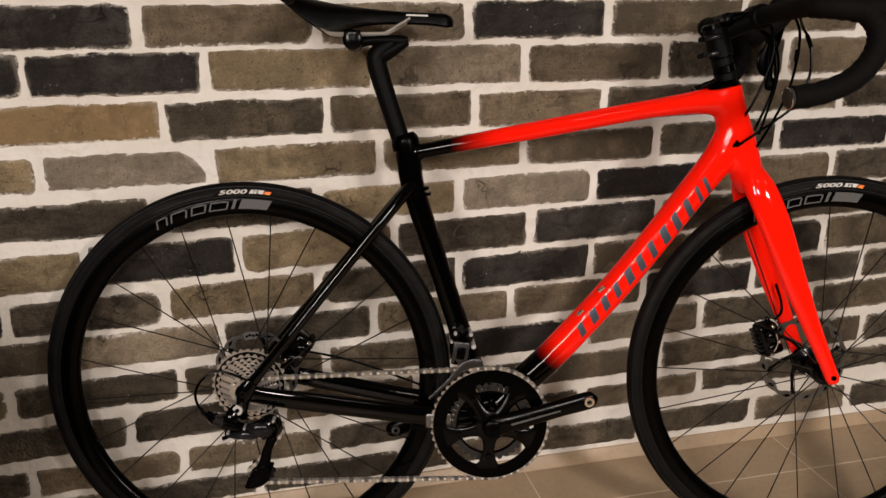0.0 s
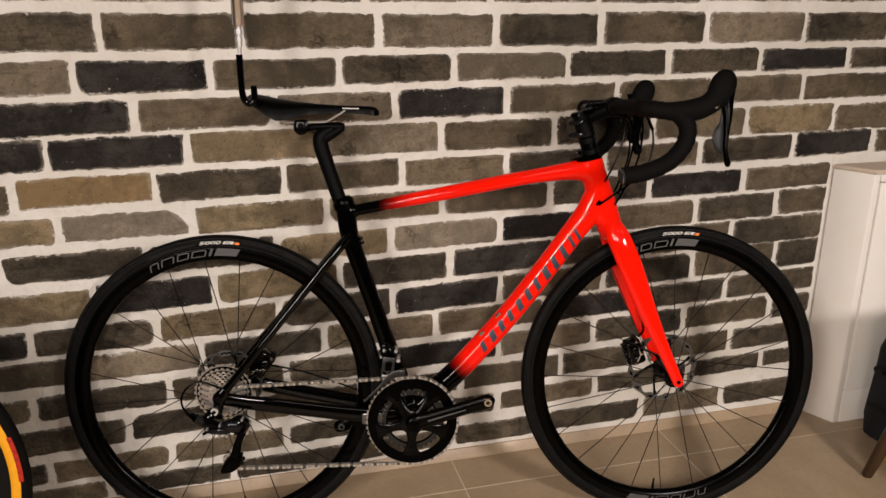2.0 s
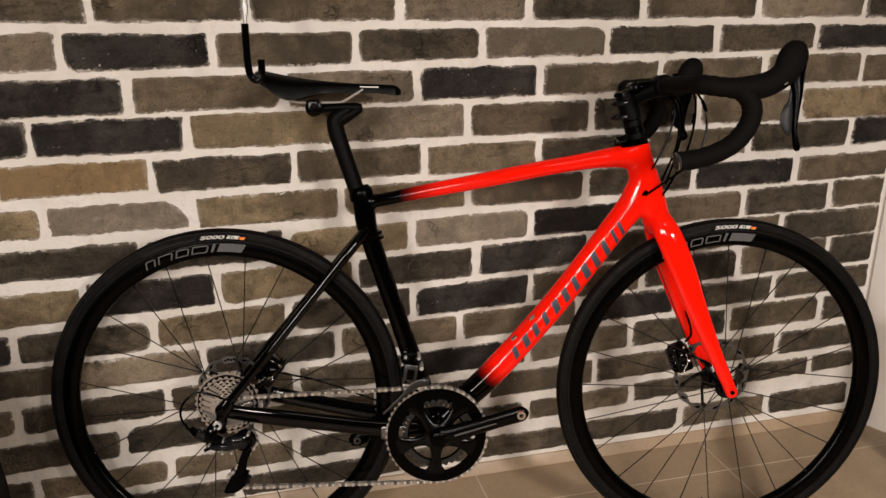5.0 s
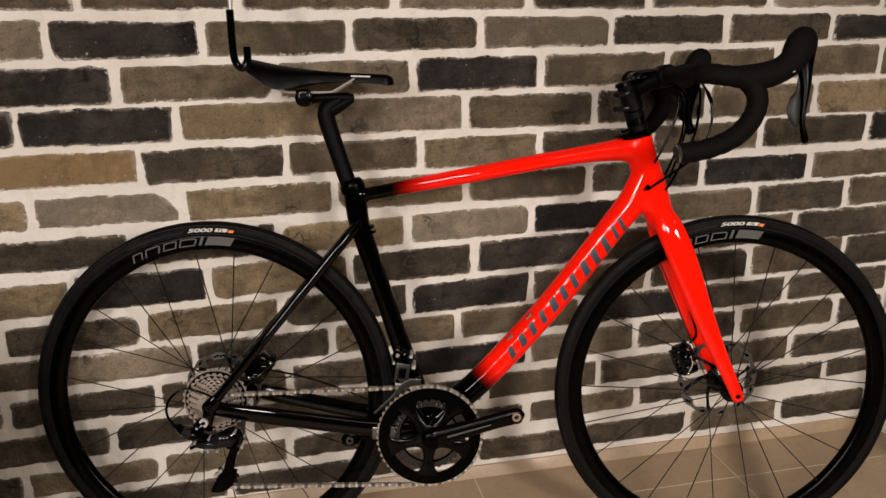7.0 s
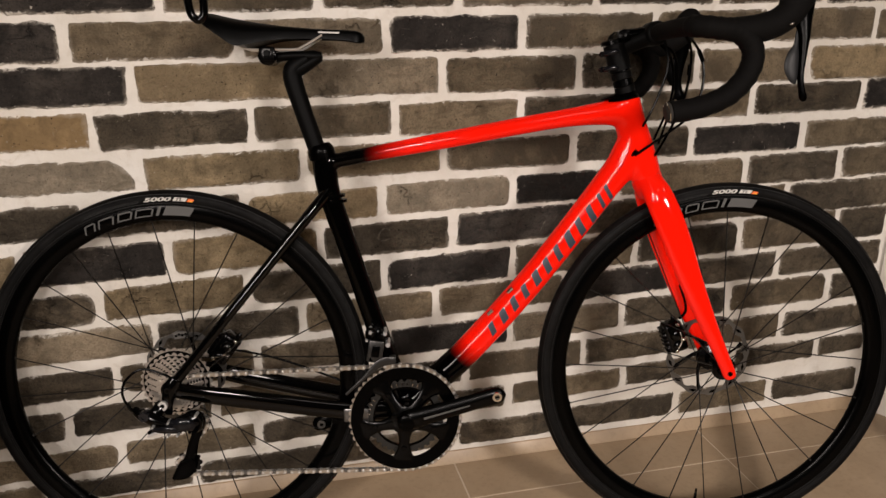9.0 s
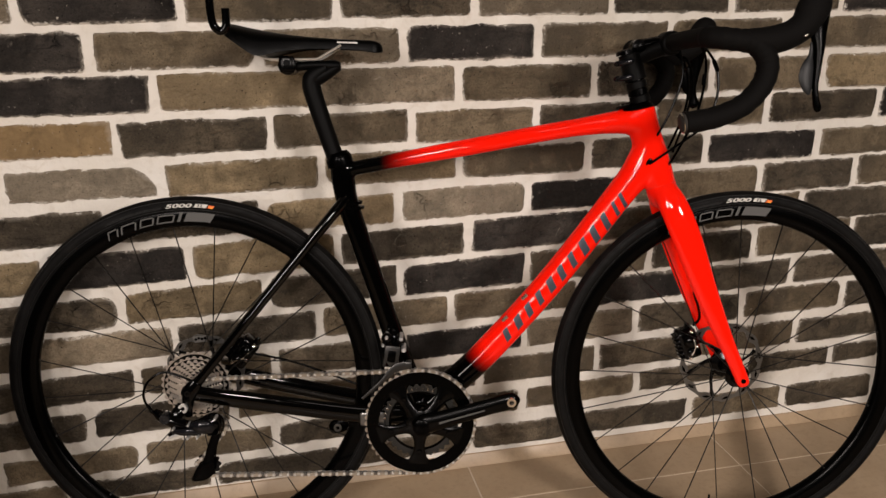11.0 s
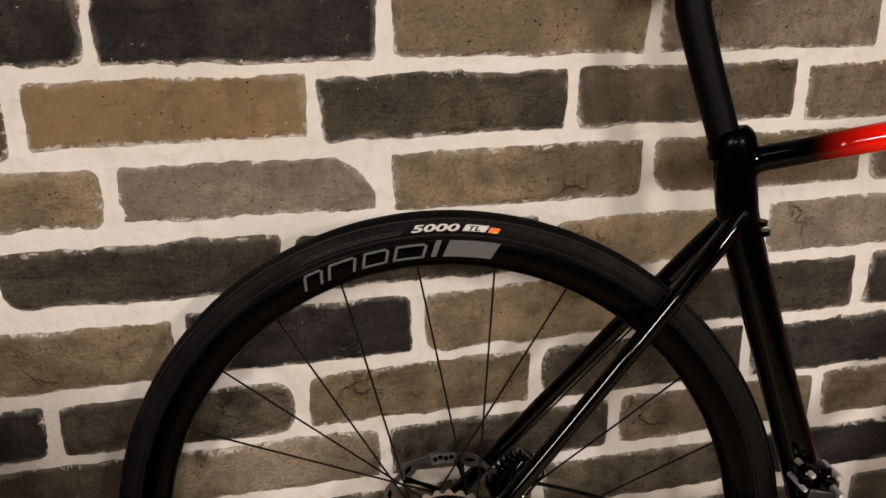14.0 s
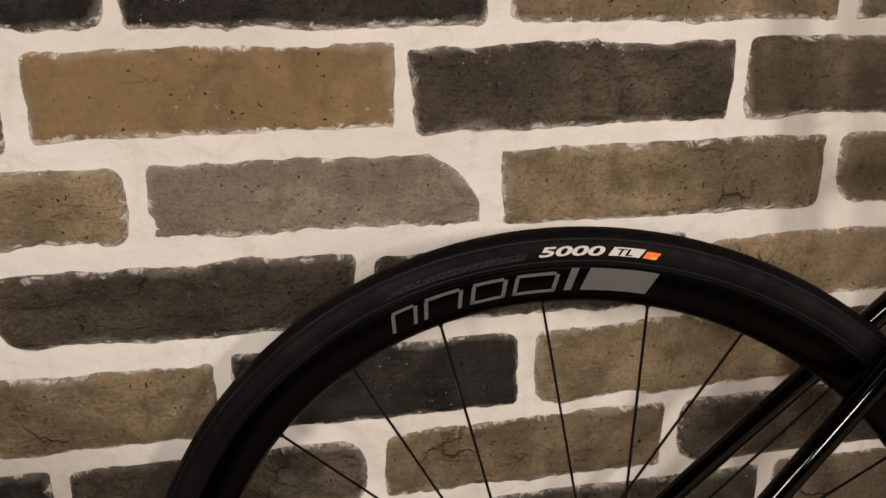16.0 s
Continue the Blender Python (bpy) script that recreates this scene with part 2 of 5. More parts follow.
n.colour(n.mix(n.ramp(n.noise(150, 3, 0.6), [(0.50, 0.0), (0.66, 1.0)]), (0.46, 0.020, 0.006), (0.12, 0.012, 0.006)))
wood = mat("stained_wood", (0.10, 0.052, 0.022), 0.45)
n = Nodes(wood)
stretch = n.tree.nodes.new("ShaderNodeMapping")
stretch.inputs["Scale"].default_value = (60, 60, 5)
n.link(n.coords, stretch.inputs["Vector"])
n.colour(n.mix(n.noise(2.0, 6, 0.6, stretch.outputs[0], 0.8), (0.016, 0.0075, 0.003), (0.075, 0.036, 0.013)))
navy_cloth = mat("navy_cloth", (0.0035, 0.004, 0.007), 0.85)
n = Nodes(navy_cloth)
n.bump(n.noise(500, 3, 0.6), 0.4, 0.001)
black_plastic = mat("black_plastic", (0.006, 0.0055, 0.0055), 0.5, 0, 0.2)
straw = mat("yellow_straw", (0.62, 0.46, 0.035), 0.6)
n = Nodes(straw)
n.colour(n.mix(n.noise(60, 3, 0.6), (0.42, 0.30, 0.02), (0.78, 0.62, 0.06)))
clear_plastic = mat("clear_plastic", (0.66, 0.64, 0.61), 0.10, 0.55, 0.7)
panel_back = mat("panel_back", (0.26, 0.235, 0.205), 0.15, 0.2, 0.6)
n = Nodes(panel_back)
n.colour(n.mix(n.ramp(n.noise(45, 4, 0.7), [(0.40, 0.0), (0.62, 1.0)]), (0.16, 0.14, 0.12), (0.52, 0.49, 0.45)))

# woven plaid
plaid = mat("plaid_wool", (0.5, 0.46, 0.4), 0.95, 0, 0.1)
n = Nodes(plaid)
sep = n.tree.nodes.new("ShaderNodeSeparateXYZ")
n.link(n.tree.nodes.new("ShaderNodeTexCoord").outputs["UV"], sep.inputs[0])


def bands(axis):
    w = n.math("FRACT", n.math("MULTIPLY", sep.outputs[axis], 1 / 0.054))
    wide = n.math("LESS_THAN", n.math("ABSOLUTE", n.math("SUBTRACT", w, 0.3)), 0.17)
    thin = n.math("LESS_THAN", n.math("ABSOLUTE", n.math("SUBTRACT", w, 0.72)), 0.035)
    thin2 = n.math("LESS_THAN", n.math("ABSOLUTE", n.math("SUBTRACT", w, 0.86)), 0.03)
    return n.math("MAXIMUM", wide, n.math("MULTIPLY", n.math("MAXIMUM", thin, thin2), 0.8))


both = n.math("MULTIPLY", n.math("ADD", bands("X"), bands("Y")), 0.5)
c = n.mix(n.ramp(both, [(0.0, 0.0), (0.5, 0.72), (1.0, 1.0)]), (0.74, 0.68, 0.59), (0.026, 0.020, 0.016))
c = n.mix(n.ramp(n.noise(480, 3, 0.7), [(0.3, 0.45), (0.6, 0.0)]), c, (0.20, 0.17, 0.14))
n.colour(c)
n.bump(n.noise(600, 3, 0.7), 0.5, 0.0015)


# ---- mesh helpers ----
def finish(bm, smooth=True):
    bmesh.ops.recalc_face_normals(bm, faces=bm.faces)
    if smooth:
        for f in bm.faces:
            f.smooth = True
    me = bpy.data.meshes.new("shape")
    bm.to_mesh(me)
    bm.free()
    if smooth:
        me.set_sharp_from_angle(angle=radians(40))
    return me


def part(name, bm, material, parent, label="", smooth=True):
    """Links a bmesh (or a mesh) as one object under a thing or a part."""
    me = bm if isinstance(bm, bpy.types.Mesh) else finish(bm, smooth)
    me.name = name
    if not me.materials:
        me.materials.append(material)
    ob = new(name, me)
    ob.parent = parent
    return tagged(ob, label)


def thing(name, label, category, m=Matrix(), group=""):
    ob = new(name)
    ob.empty_display_size = 0.05
    ob.matrix_world = m
    return tagged(ob, label, category, group)


def add_box(bm, lo, hi, bevel=0.0, m=Matrix(), segments=2):
    made = bmesh.ops.create_cube(bm, size=1)["verts"]
    for v in made:
        v.co = Vector([a + (c + 0.5) * (b - a) for a, b, c in zip(lo, hi, v.co)])
    if bevel:
        edges = list({e for v in made for e in v.link_edges})
        made = bmesh.ops.bevel(bm, geom=edges, offset=bevel, segments=segments, affect="EDGES", profile=0.5)["verts"]
    if m != Matrix():
        bmesh.ops.transform(bm, matrix=m, verts=made)
    return bm


def boxed(lo, hi, bevel=0.0, m=Matrix(), segments=2):
    return add_box(bmesh.new(), lo, hi, bevel, m, segments)


def spline(points, count):
    """A smooth run of points through those given (tuples of any length)."""
    p = np.array([points[0], *points, points[-1]], float)
    out = []
    spans = len(points) - 1
    for k in range(count):
        s = k / (count - 1) * spans
        i = min(int(s), spans - 1)
        t = s - i
        a, b, c, d = p[i:i + 4]
        out.append(0.5 * (2 * b + (c - a) * t + (2 * a - 5 * b + 4 * c - d) * t * t + (3 * b - a - 3 * c + d) * t ** 3))
    return out


def add_sweep(bm, rows, sides=16, up=(0, 1, 0), cap=True):
    """A tube through rows of x, y, z, width, depth: width lies along up, depth across it."""
    rows = [(*r, r[3]) if len(r) == 4 else tuple(r) for r in rows]
    rings, across = [], None
    for i, r in enumerate(rows):
        a, b = rows[max(i - 1, 0)], rows[min(i + 1, len(rows) - 1)]
        way = (Vector(b[:3]) - Vector(a[:3])).normalized()
        ref = Vector(up) if across is None else across
        side = ref - way * ref.dot(way)
        if side.length < 1e-4:
            side = way.orthogonal()
        side.normalize()
        across = side
        other = way.cross(side)
        rings.append([bm.verts.new(Vector(r[:3]) + side * r[3] * math.cos(k) + other * r[4] * math.sin(k))
                      for k in (2 * math.pi * j / sides for j in range(sides))])
    for a, b in zip(rings, rings[1:]):
        for j in range(sides):
            bm.faces.new((a[j], a[(j + 1) % sides], b[(j + 1) % sides], b[j]))
    if cap:
        bm.faces.new(rings[0][::-1])
        bm.faces.new(rings[-1])
    return bm


def tube(rows, sides=16, up=(0, 1, 0), cap=True):
    return add_sweep(bmesh.new(), rows, sides, up, cap)


def add_lathe(bm, profile, count=64, centre=(0, 0), closed=False, start=0.0, turn=360.0):
    """Turns a profile of (radius, y) about the y axis through centre (x, z)."""
    full = turn >= 360
    steps = count if full else count + 1
    rings = []
    for k in range(steps):
        a = radians(start + turn * k / count)
        rings.append([bm.verts.new((centre[0] + r * math.cos(a), y, centre[1] + r * math.sin(a))) for r, y in profile])
    pairs = range(len(profile)) if closed else range(len(profile) - 1)
    for k in range(count):
        a, b = rings[k], rings[(k + 1) % steps]
        for i in pairs:
            j = (i + 1) % len(profile)
            bm.faces.new((a[i], a[j], b[j], b[i]))
    return bm


def lathe(profile, count=64, centre=(0, 0), closed=False, start=0.0, turn=360.0):
    return add_lathe(bmesh.new(), profile, count, centre, closed, start, turn)


def ring_plate(outer, inner, y0, y1, centre, per=1):
    """A flat plate whose edge follows outer(angle), with a hole inner(angle)."""
    bm = bmesh.new()
    count = per
    loops = []
    for k in range(count):
        a = 2 * math.pi * k / count
        c, s = math.cos(a), math.sin(a)
        ro, ri = outer(a), inner(a)
        loops.append([bm.verts.new((centre[0] + r * c, y, centre[1] + r * s)) for r, y in ((ri, y0), (ro, y0), (ro, y1), (ri, y1))])
    for k in range(count):
        a, b = loops[k], loops[(k + 1) % count]
        for i in range(4):
            bm.faces.new((a[i], a[(i + 1) % 4], b[(i + 1) % 4], b[i]))
    return bm


def teeth(radius, number, depth):
    return lambda a: radius - depth * (0.5 - 0.5 * math.cos(a * number)) ** 1.5


def add_ball(bm, centre, radii, m=Matrix(), u=16, v=10):
    made = bmesh.ops.create_uvsphere(bm, u_segments=u, v_segments=v, radius=1)["verts"]
    bmesh.ops.transform(bm, matrix=Matrix.Translation(centre) @ m @ Matrix.Diagonal((*radii, 1)), verts=made)
    return bm


def add_rod(bm, a, b, radius, sides=8):
    return add_sweep(bm, [(*a, radius), (*b, radius)], sides, (0, 1, 0.001))


def text_shape(words, height, depth=0.0003, bold=0.008):
    """The mesh of a line of writing, in its own plane, standing on the origin."""
    curve = bpy.data.curves.new("writing", "FONT")
    curve.body, curve.size, curve.extrude = words, height, depth
    curve.offset = height * bold
    curve.align_x = "CENTER"
    ob = bpy.data.objects.new("writing", curve)
    scene.collection.objects.link(ob)
    bpy.context.view_layer.update()
    me = bpy.data.meshes.new_from_object(ob.evaluated_get(bpy.context.evaluated_depsgraph_get()))
    bpy.data.objects.remove(ob)
    me.materials.clear()
    return me


# ---- the room ----
wall = part("wall_north", boxed((-2.6, 0.0, 0.0), (2.6, 0.2, 2.6)), mortar, None, smooth=False)
tagged(wall, "wall of dark old bricks with wide pale mortar joints", "wall", kind="structure")
floor = part("floor", boxed((-2.6, -3.2, -0.12), (2.6, 0.2, -0.0009)), grout, None, smooth=False)
tagged(floor, "floor of brown stone tiles with thin pale joints", "floor", kind="structure")
# ceiling and three walls added out of view to close the room
ceiling = part("ceiling", boxed((-2.6, -3.2, 2.6), (2.6, 0.2, 2.75)), ceiling_paint, None, smooth=False)
tagged(ceiling, "plain grey ceiling added out of view over the room", "ceiling", kind="structure")
for name, lo, hi in (("wall_west", (-2.8, -3.2, 0), (-2.6, 0.2, 2.6)), ("wall_east", (2.6, -3.2, 0), (2.8, 0.2, 2.6)), ("wall_south", (-2.8, -3.4, 0), (2.8, -3.2, 2.6))):
    tagged(part(name, boxed(lo, hi), plaster, None, smooth=False), "plain dark grey wall added out of view to close the room", "wall", kind="structure")

# a tile-coloured strip added to carry the floor's colour up to the bricks
bm = bmesh.new()
runs = [[bm.verts.new((x, y, z)) for y, z in ((0.004, 0.026), (-0.004, 0.0245), (-0.011, 0.012), (-0.016, 0.0005), (0.004, -0.001))] for x in np.linspace(-2.6, 1.07, 60)]
for a, b in zip(runs, runs[1:]):
    for i in range(4):
        bm.faces.new((a[i], a[i + 1], b[i + 1], b[i]))
tagged(part("baseboard", bm, tile_stone, None), "low tile-brown strip added along the foot of the wall", "baseboard", kind="structure")

# ---- road bicycle: x along the wheels, y across, z up, all in the bicycle's own plane ----
BIKE = pose(-0.543, -0.161, 0.0, 0, 0, -10.29) @ pose(0, 0, 0, -6.79, 0, 0)
bicycle = thing("road_bicycle", "red and black road bicycle leaning against the brick wall", "bicycle", BIKE)
REAR, FRONT, BB = (0.0, 0.338), (0.9852, 0.338), (0.4015, 0.2675)

# frame: tubes melted into one moulded shell
bm = bmesh.new()
add_sweep(bm, spline([(0.266, 0, 0.738, 0.015, 0.018), (0.272, 0, 0.70, 0.016, 0.021), (0.281, 0, 0.652, 0.017, 0.0195), (0.326, 0, 0.508, 0.0165, 0.0185), (0.357, 0, 0.41, 0.018, 0.0195), (0.402, 0, 0.273, 0.024, 0.021)], 24))
add_sweep(bm, spline([(0.262, 0, 0.7170, 0.011, 0.0130), (0.32, 0, 0.7274, 0.0125, 0.0132), (0.404, 0, 0.7425, 0.0140, 0.0140), (0.489, 0, 0.7570, 0.0155, 0.0152), (0.6165, 0, 0.7800, 0.0175, 0.0154), (0.694, 0, 0.7920, 0.019, 0.0163), (0.765, 0, 0.800, 0.022, 0.022), (0.80, 0, 0.795, 0.024, 0.030)], 26))
add_sweep(bm, spline([(0.402, 0, 0.268, 0.026, 0.025), (0.45, 0, 0.313, 0.025, 0.0255), (0.514, 0, 0.3705, 0.0245, 0.026), (0.636, 0, 0.5075, 0.0235, 0.0255), (0.765, 0, 0.676, 0.0235, 0.026), (0.80, 0, 0.722, 0.024, 0.032), (0.812, 0, 0.76, 0.024, 0.028)], 30))
add_sweep(bm, spline([(0.7905, 0, 0.823, 0.0245, 0.0265), (0.8045, 0, 0.775, 0.0235, 0.0275), (0.820, 0, 0.73, 0.025, 0.029), (0.834, 0, 0.687, 0.027, 0.028)], 14))
add_sweep(bm, [(BB[0], -0.043, BB[1], 0.024), (BB[0], 0.043, BB[1], 0.024)], 24, (1, 0, 0))
frame_part = part("bicycle_frame", bm, frame_paint, bicycle, "glossy frame fading from black to bright red")
mod = frame_part.modifiers.new("melt", "REMESH")
mod.mode, mod.voxel_size, mod.use_smooth_shade = "VOXEL", 0.0022, True
mod = frame_part.modifiers.new("soften", "SMOOTH")
mod.factor, mod.iterations = 0.5, 26

# stays
stay_gloss = mat("stay_gloss", (0.0005, 0.0005, 0.0005), 0.055, 0, 0.26)
for s in (-1, 1):
    bm = tube(spline([(0.278, s * 0.008, 0.672, 0.009, 0.010), (0.235, s * 0.022, 0.622, 0.0085, 0.0095), (0.12, s * 0.045, 0.485, 0.0075, 0.0085), (0.03, s * 0.058, 0.377, 0.0075, 0.0085), (0.006, s * 0.061, 0.348, 0.007, 0.010)], 40), 24)
    part("seat_stay", bm, stay_gloss, frame_part, "glossy black stay")
    bm = tube(spline([(0.0, s * 0.061, 0.338, 0.006, 0.014), (0.05, s * 0.058, 0.327, 0.007, 0.0150), (0.10, s * 0.053, 0.317, 0.008, 0.0165), (0.17, s * 0.046, 0.303, 0.009, 0.0165), (0.29, s * 0.036, 0.281, 0.010, 0.0170), (0.385, s * 0.028, 0.273, 0.012, 0.019)], 40), 24)
    part("chain_stay", bm, stay_gloss, frame_part)

# lettering of the down tube as plain slanted blocks
axis, square = Vector((0.6085, 0, 0.7936)), Vector((0.7936, 0, -0.6085))
first = Vector((0.556, 0, 0.4185))


def tube_patch(quad, base):
    """A patch of (along, across) corners laid on the near side of the down tube's shell."""
    bm = bmesh.new()
    (a0, h0), (a1, h1), (a2, h2), (a3, h3) = quad
    grid = []
    for i in range(9):
        row = []
        for j in range(4):
            s, t = i / 8, j / 3
            a = (a0 * (1 - t) + a1 * t) * (1 - s) + (a3 * (1 - t) + a2 * t) * s
            h = (h0 * (1 - t) + h1 * t) * (1 - s) + (h3 * (1 - t) + h2 * t) * s
            p = base + axis * a + square * h
            row.append(bm.verts.new((p.x, -0.0300 * math.sqrt(max(0.0, 1 - (h / 0.0300) ** 2)), p.z)))
        grid.append(row)
    for i in range(8):
        for j in range(3):
            bm.faces.new((grid[i][j], grid[i][j + 1], grid[i + 1][j + 1], grid[i + 1][j]))
    return bm


def logo_bar(a0, h0, a1, h1, wide):
    block = part("logo_block", tube_patch([(a0, h0), (a0 + wide, h0), (a1 + wide, h1), (a1, h1)], first), logo_grey, frame_part)
    wrap = block.modifiers.new("lie", "SHRINKWRAP")
    wrap.target, wrap.wrap_method, wrap.wrap_mode, wrap.offset = frame_part, "NEAREST_SURFACEPOINT", "ABOVE_SURFACE", 0.0004


for k in range(12):
    a = 0.0045 + (0.0298 * k if k < 11 else 0.0298 * 10.65)
    h = -0.0112 + 0.0009 * k
    wide = 0.0078 if k > 9 else (0.0125, 0.0155, 0.0135)[k % 3]
    logo_bar(a, h, a - 0.0115, h + 0.0245 + 0.0007 * k, wide)

# cable ports and stops on the down tube
for u, v in ((0.588, 0.487), (0.553, 0.447), (0.800, 0.726)):
    bm = bmesh.new()
    add_rod(bm, (u, -0.02, v), (u + 0.008, -0.026, v + 0.010), 0.0032, 10)
    part("cable_port", bm, chrome if v < 0.6 else satin_black, frame_part)

# fork
bm = bmesh.new()
add_sweep(bm, spline([(0.834, 0, 0.694, 0.026, 0.027), (0.838, 0, 0.676, 0.029, 0.027), (0.846, 0, 0.655, 0.030, 0.022)], 8))
for s in (-1, 1):
    add_sweep(bm, spline([(0.838, s * 0.010, 0.682, 0.020, 0.022), (0.850, s * 0.030, 0.655, 0.014, 0.026), (0.875, s * 0.041, 0.595, 0.011, 0.0265), (0.908, s * 0.047, 0.51, 0.010, 0.022), (0.945, s * 0.051, 0.425, 0.009, 0.0165), (0.975, s * 0.053, 0.362, 0.008, 0.0135), (0.9875, s * 0.054, 0.334, 0.0075, 0.013), (0.991, s * 0.054, 0.325, 0.006, 0.009)], 26), 16)
fork = part("fork", bm, fork_paint, bicycle, "bright red glossy fork")
mod = fork.modifiers.new("melt", "REMESH")
mod.mode, mod.voxel_size, mod.use_smooth_shade = "VOXEL", 0.0024, True
mod = fork.modifiers.new("soften", "SMOOTH")
mod.factor, mod.iterations = 0.5, 20
part("axle_end", lathe([(0.0, -0.063), (0.0042, -0.063), (0.0042, -0.055)], 20, FRONT), satin_black, fork)


# ---- wheels ----
tyre_side = mat("tyre_side", (0.004, 0.0039, 0.0038), 0.38, 0, 0.3)
scuffed = mat("scuffed_rubber", (0.012, 0.012, 0.012), 0.6, 0, 0.1)
n = Nodes(scuffed)
n.colour(n.mix(n.ramp(n.noise(420, 4, 0.7), [(0.44, 0.0), (0.6, 1.0)]), (0.0022, 0.0022, 0.0022), (0.026, 0.026, 0.026)))


def bent_text(words, height, centre, radius, middle, y, wide=1.0, bold=0.008):
    """Writing that runs round a wheel, its middle at the angle given."""
    me = text_shape(words, height, bold=bold)
    for v in me.vertices:
        x, up, d = v.co
        a = radians(middle) - (x * wide + up * 0.55) / radius
        r = radius + up - height * 0.35
        v.co = (centre[0] + r * math.cos(a), y - d, centre[1] + r * math.sin(a))
    return me


def arc_block(centre, r0, r1, a0, a1, y, slant=0.0, steps=8):
    bm = bmesh.new()
    cols = []
    for k in range(steps + 1):
        a = a0 + (a1 - a0) * k / steps
        cols.append([bm.verts.new((centre[0] + r * math.cos(radians(a - d)), y, centre[1] + r * math.sin(radians(a - d)))) for r, d in ((r0, 0.0), (r1, slant))])
    for p, q in zip(cols, cols[1:]):
        bm.faces.new((p[0], p[1], q[1], q[0]))
    return bm


def tyre_profile(outer, half):
    """Half-round casing that stands on the rim edge."""
    mid = outer - half
    pts = [(0.3105, -half * 0.72)]
    pts += [(mid + half * math.sin(a) * 1.0, -half * math.cos(a)) for a in (radians(d) for d in range(-25, 206, 14))]
    return pts + [(0.3105, half * 0.72)]


def wheel(centre, name, label, lead, valve, near, far):
    """near and far: each flange's y, radius, and whether its spokes run straight out or cross."""
    rim = part(name, lathe([(0.3125, -0.0105), (0.312, -0.0122), (0.3075, -0.0128), (0.298, -0.0122), (0.290, -0.0095), (0.2855, -0.005), (0.2845, 0.0), (0.2855, 0.005), (0.290, 0.0095), (0.298, 0.0122), (0.3075, 0.0128), (0.312, 0.0122), (0.3125, 0.0105)], 160, centre, True), carbon_rim, bicycle, label)
    tyre = part("tyre", lathe(tyre_profile(0.338, 0.0138), 160, centre), rubber, rim, "black rubber road tyre")
    # moulded lines and print on the tyre
    for r0, y0 in ((0.3165, -0.0127), (0.3315, -0.0116)):
        part("tyre_ridge", lathe([(r0 - 0.0009, y0 + 0.0006), (r0 - 0.0004, y0 - 0.0005), (r0 + 0.0004, y0 - 0.0005), (r0 + 0.0009, y0 + 0.0006)], 160, centre), tyre_side, rim)
    y = -0.0141
    part("tyre_print", bent_text("5000", 0.0092, centre, 0.3236, 92.3, y - 0.0004, 2.42, 0.026), white_print, rim, "white numbers on the tyre")
    part("print_box", arc_block(centre, 0.3205, 0.3268, 87.6, 83.8, y - 0.0003, 0.7), white_print, rim)
    part("tyre_print", bent_text("TL", 0.0066, centre, 0.3236, 85.8, y - 0.0009, 1.7), satin_black, rim)
    part("print_flag", arc_block(centre, 0.3205, 0.3255, 83.4, 81.7, y - 0.0002, 0.5), orange_print, rim)
    part("print_flag", arc_block(centre, 0.3205, 0.3222, 82.6, 81.7, y - 0.0005, 0.1), yellow_wall, rim)
    part("tyre_grain", arc_block(centre, 0.3190, 0.3235, 116, 98, y - 0.0001, 0.8, 24), scuffed, rim)
    # rim logo as plain rounded outlines, a bar and a block
    yr = -0.0131
    for half in (0, 172):
        part("rim_logo", arc_block(centre, 0.2955, 0.3112, half + 91.0, half + 82.2, yr, 1.4), grey_print, rim, "" if half else "grey printed block")
        part("rim_logo", arc_block(centre, 0.2955, 0.3112, half + 93.2, half + 92.2, yr, 1.2), grey_print, rim)
        for a0, a1, foot in ((117.4, 113.6, False), (112.6, 107.2, False), (106.0, 101.2, True), (100.2, 94.4, True)):
            part("rim_logo", arc_block(centre, 0.3068, 0.3090, half + a0 - 1.1, half + a1 - 0.4, yr), grey_print, rim)
            for a in (a0, a1 + 0.55):
                part("rim_logo", arc_block(centre, 0.2950, 0.3072, half + a, half + a - 0.55, yr, 0.9), grey_print, rim)
            if foot:
                part("rim_logo", arc_block(centre, 0.2950, 0.2970, half + a0 - 0.1, half + a1, yr), grey_print, rim)
    part("valve", tube([(centre[0] + r * math.cos(radians(valve)), 0, centre[1] + r * math.sin(radians(valve)), q) for r, q in ((0.288, 0.003), (0.268, 0.003), (0.267, 0.0022), (0.258, 0.0022))], 8), satin_black, rim)
    hub = part("hub", lathe([(0.0, -0.048), (0.012, -0.048), (0.0135, -0.036), (0.022, -0.034), (0.022, -0.030), (0.0125, -0.026), (0.0125, 0.024), (0.024, 0.028), (0.024, 0.033), (0.014, 0.036), (0.012, 0.048), (0.0, 0.048)], 32, centre), anodised, rim, "black hub")
    shape = None
    for k in range(24):
        even = k % 2 == 0
        y, flange, sideways = near if even else far
        a = radians(15 * k + lead)
        turn = sideways * (1 if (k // 2) % 2 else -1)
        around = a + turn * math.pi / 2 * 0.92
        p = Vector((centre[0] + flange * math.cos(around), y, centre[1] + flange * math.sin(around)))
        q = Vector((centre[0] + 0.288 * math.cos(a), math.copysign(0.003, y), centre[1] + 0.288 * math.sin(a)))
        length = (q - p).length
        if shape is None:
            bm = tube([(0, 0, 0, 0.0011), (0, 0, 0.985, 0.0011), (0, 0, 0.986, 0.002), (0, 0, 1.0, 0.002)], 6)
            shape = finish(bm)
            shape.materials.append(spoke_steel)
        ob = new("spoke", shape)
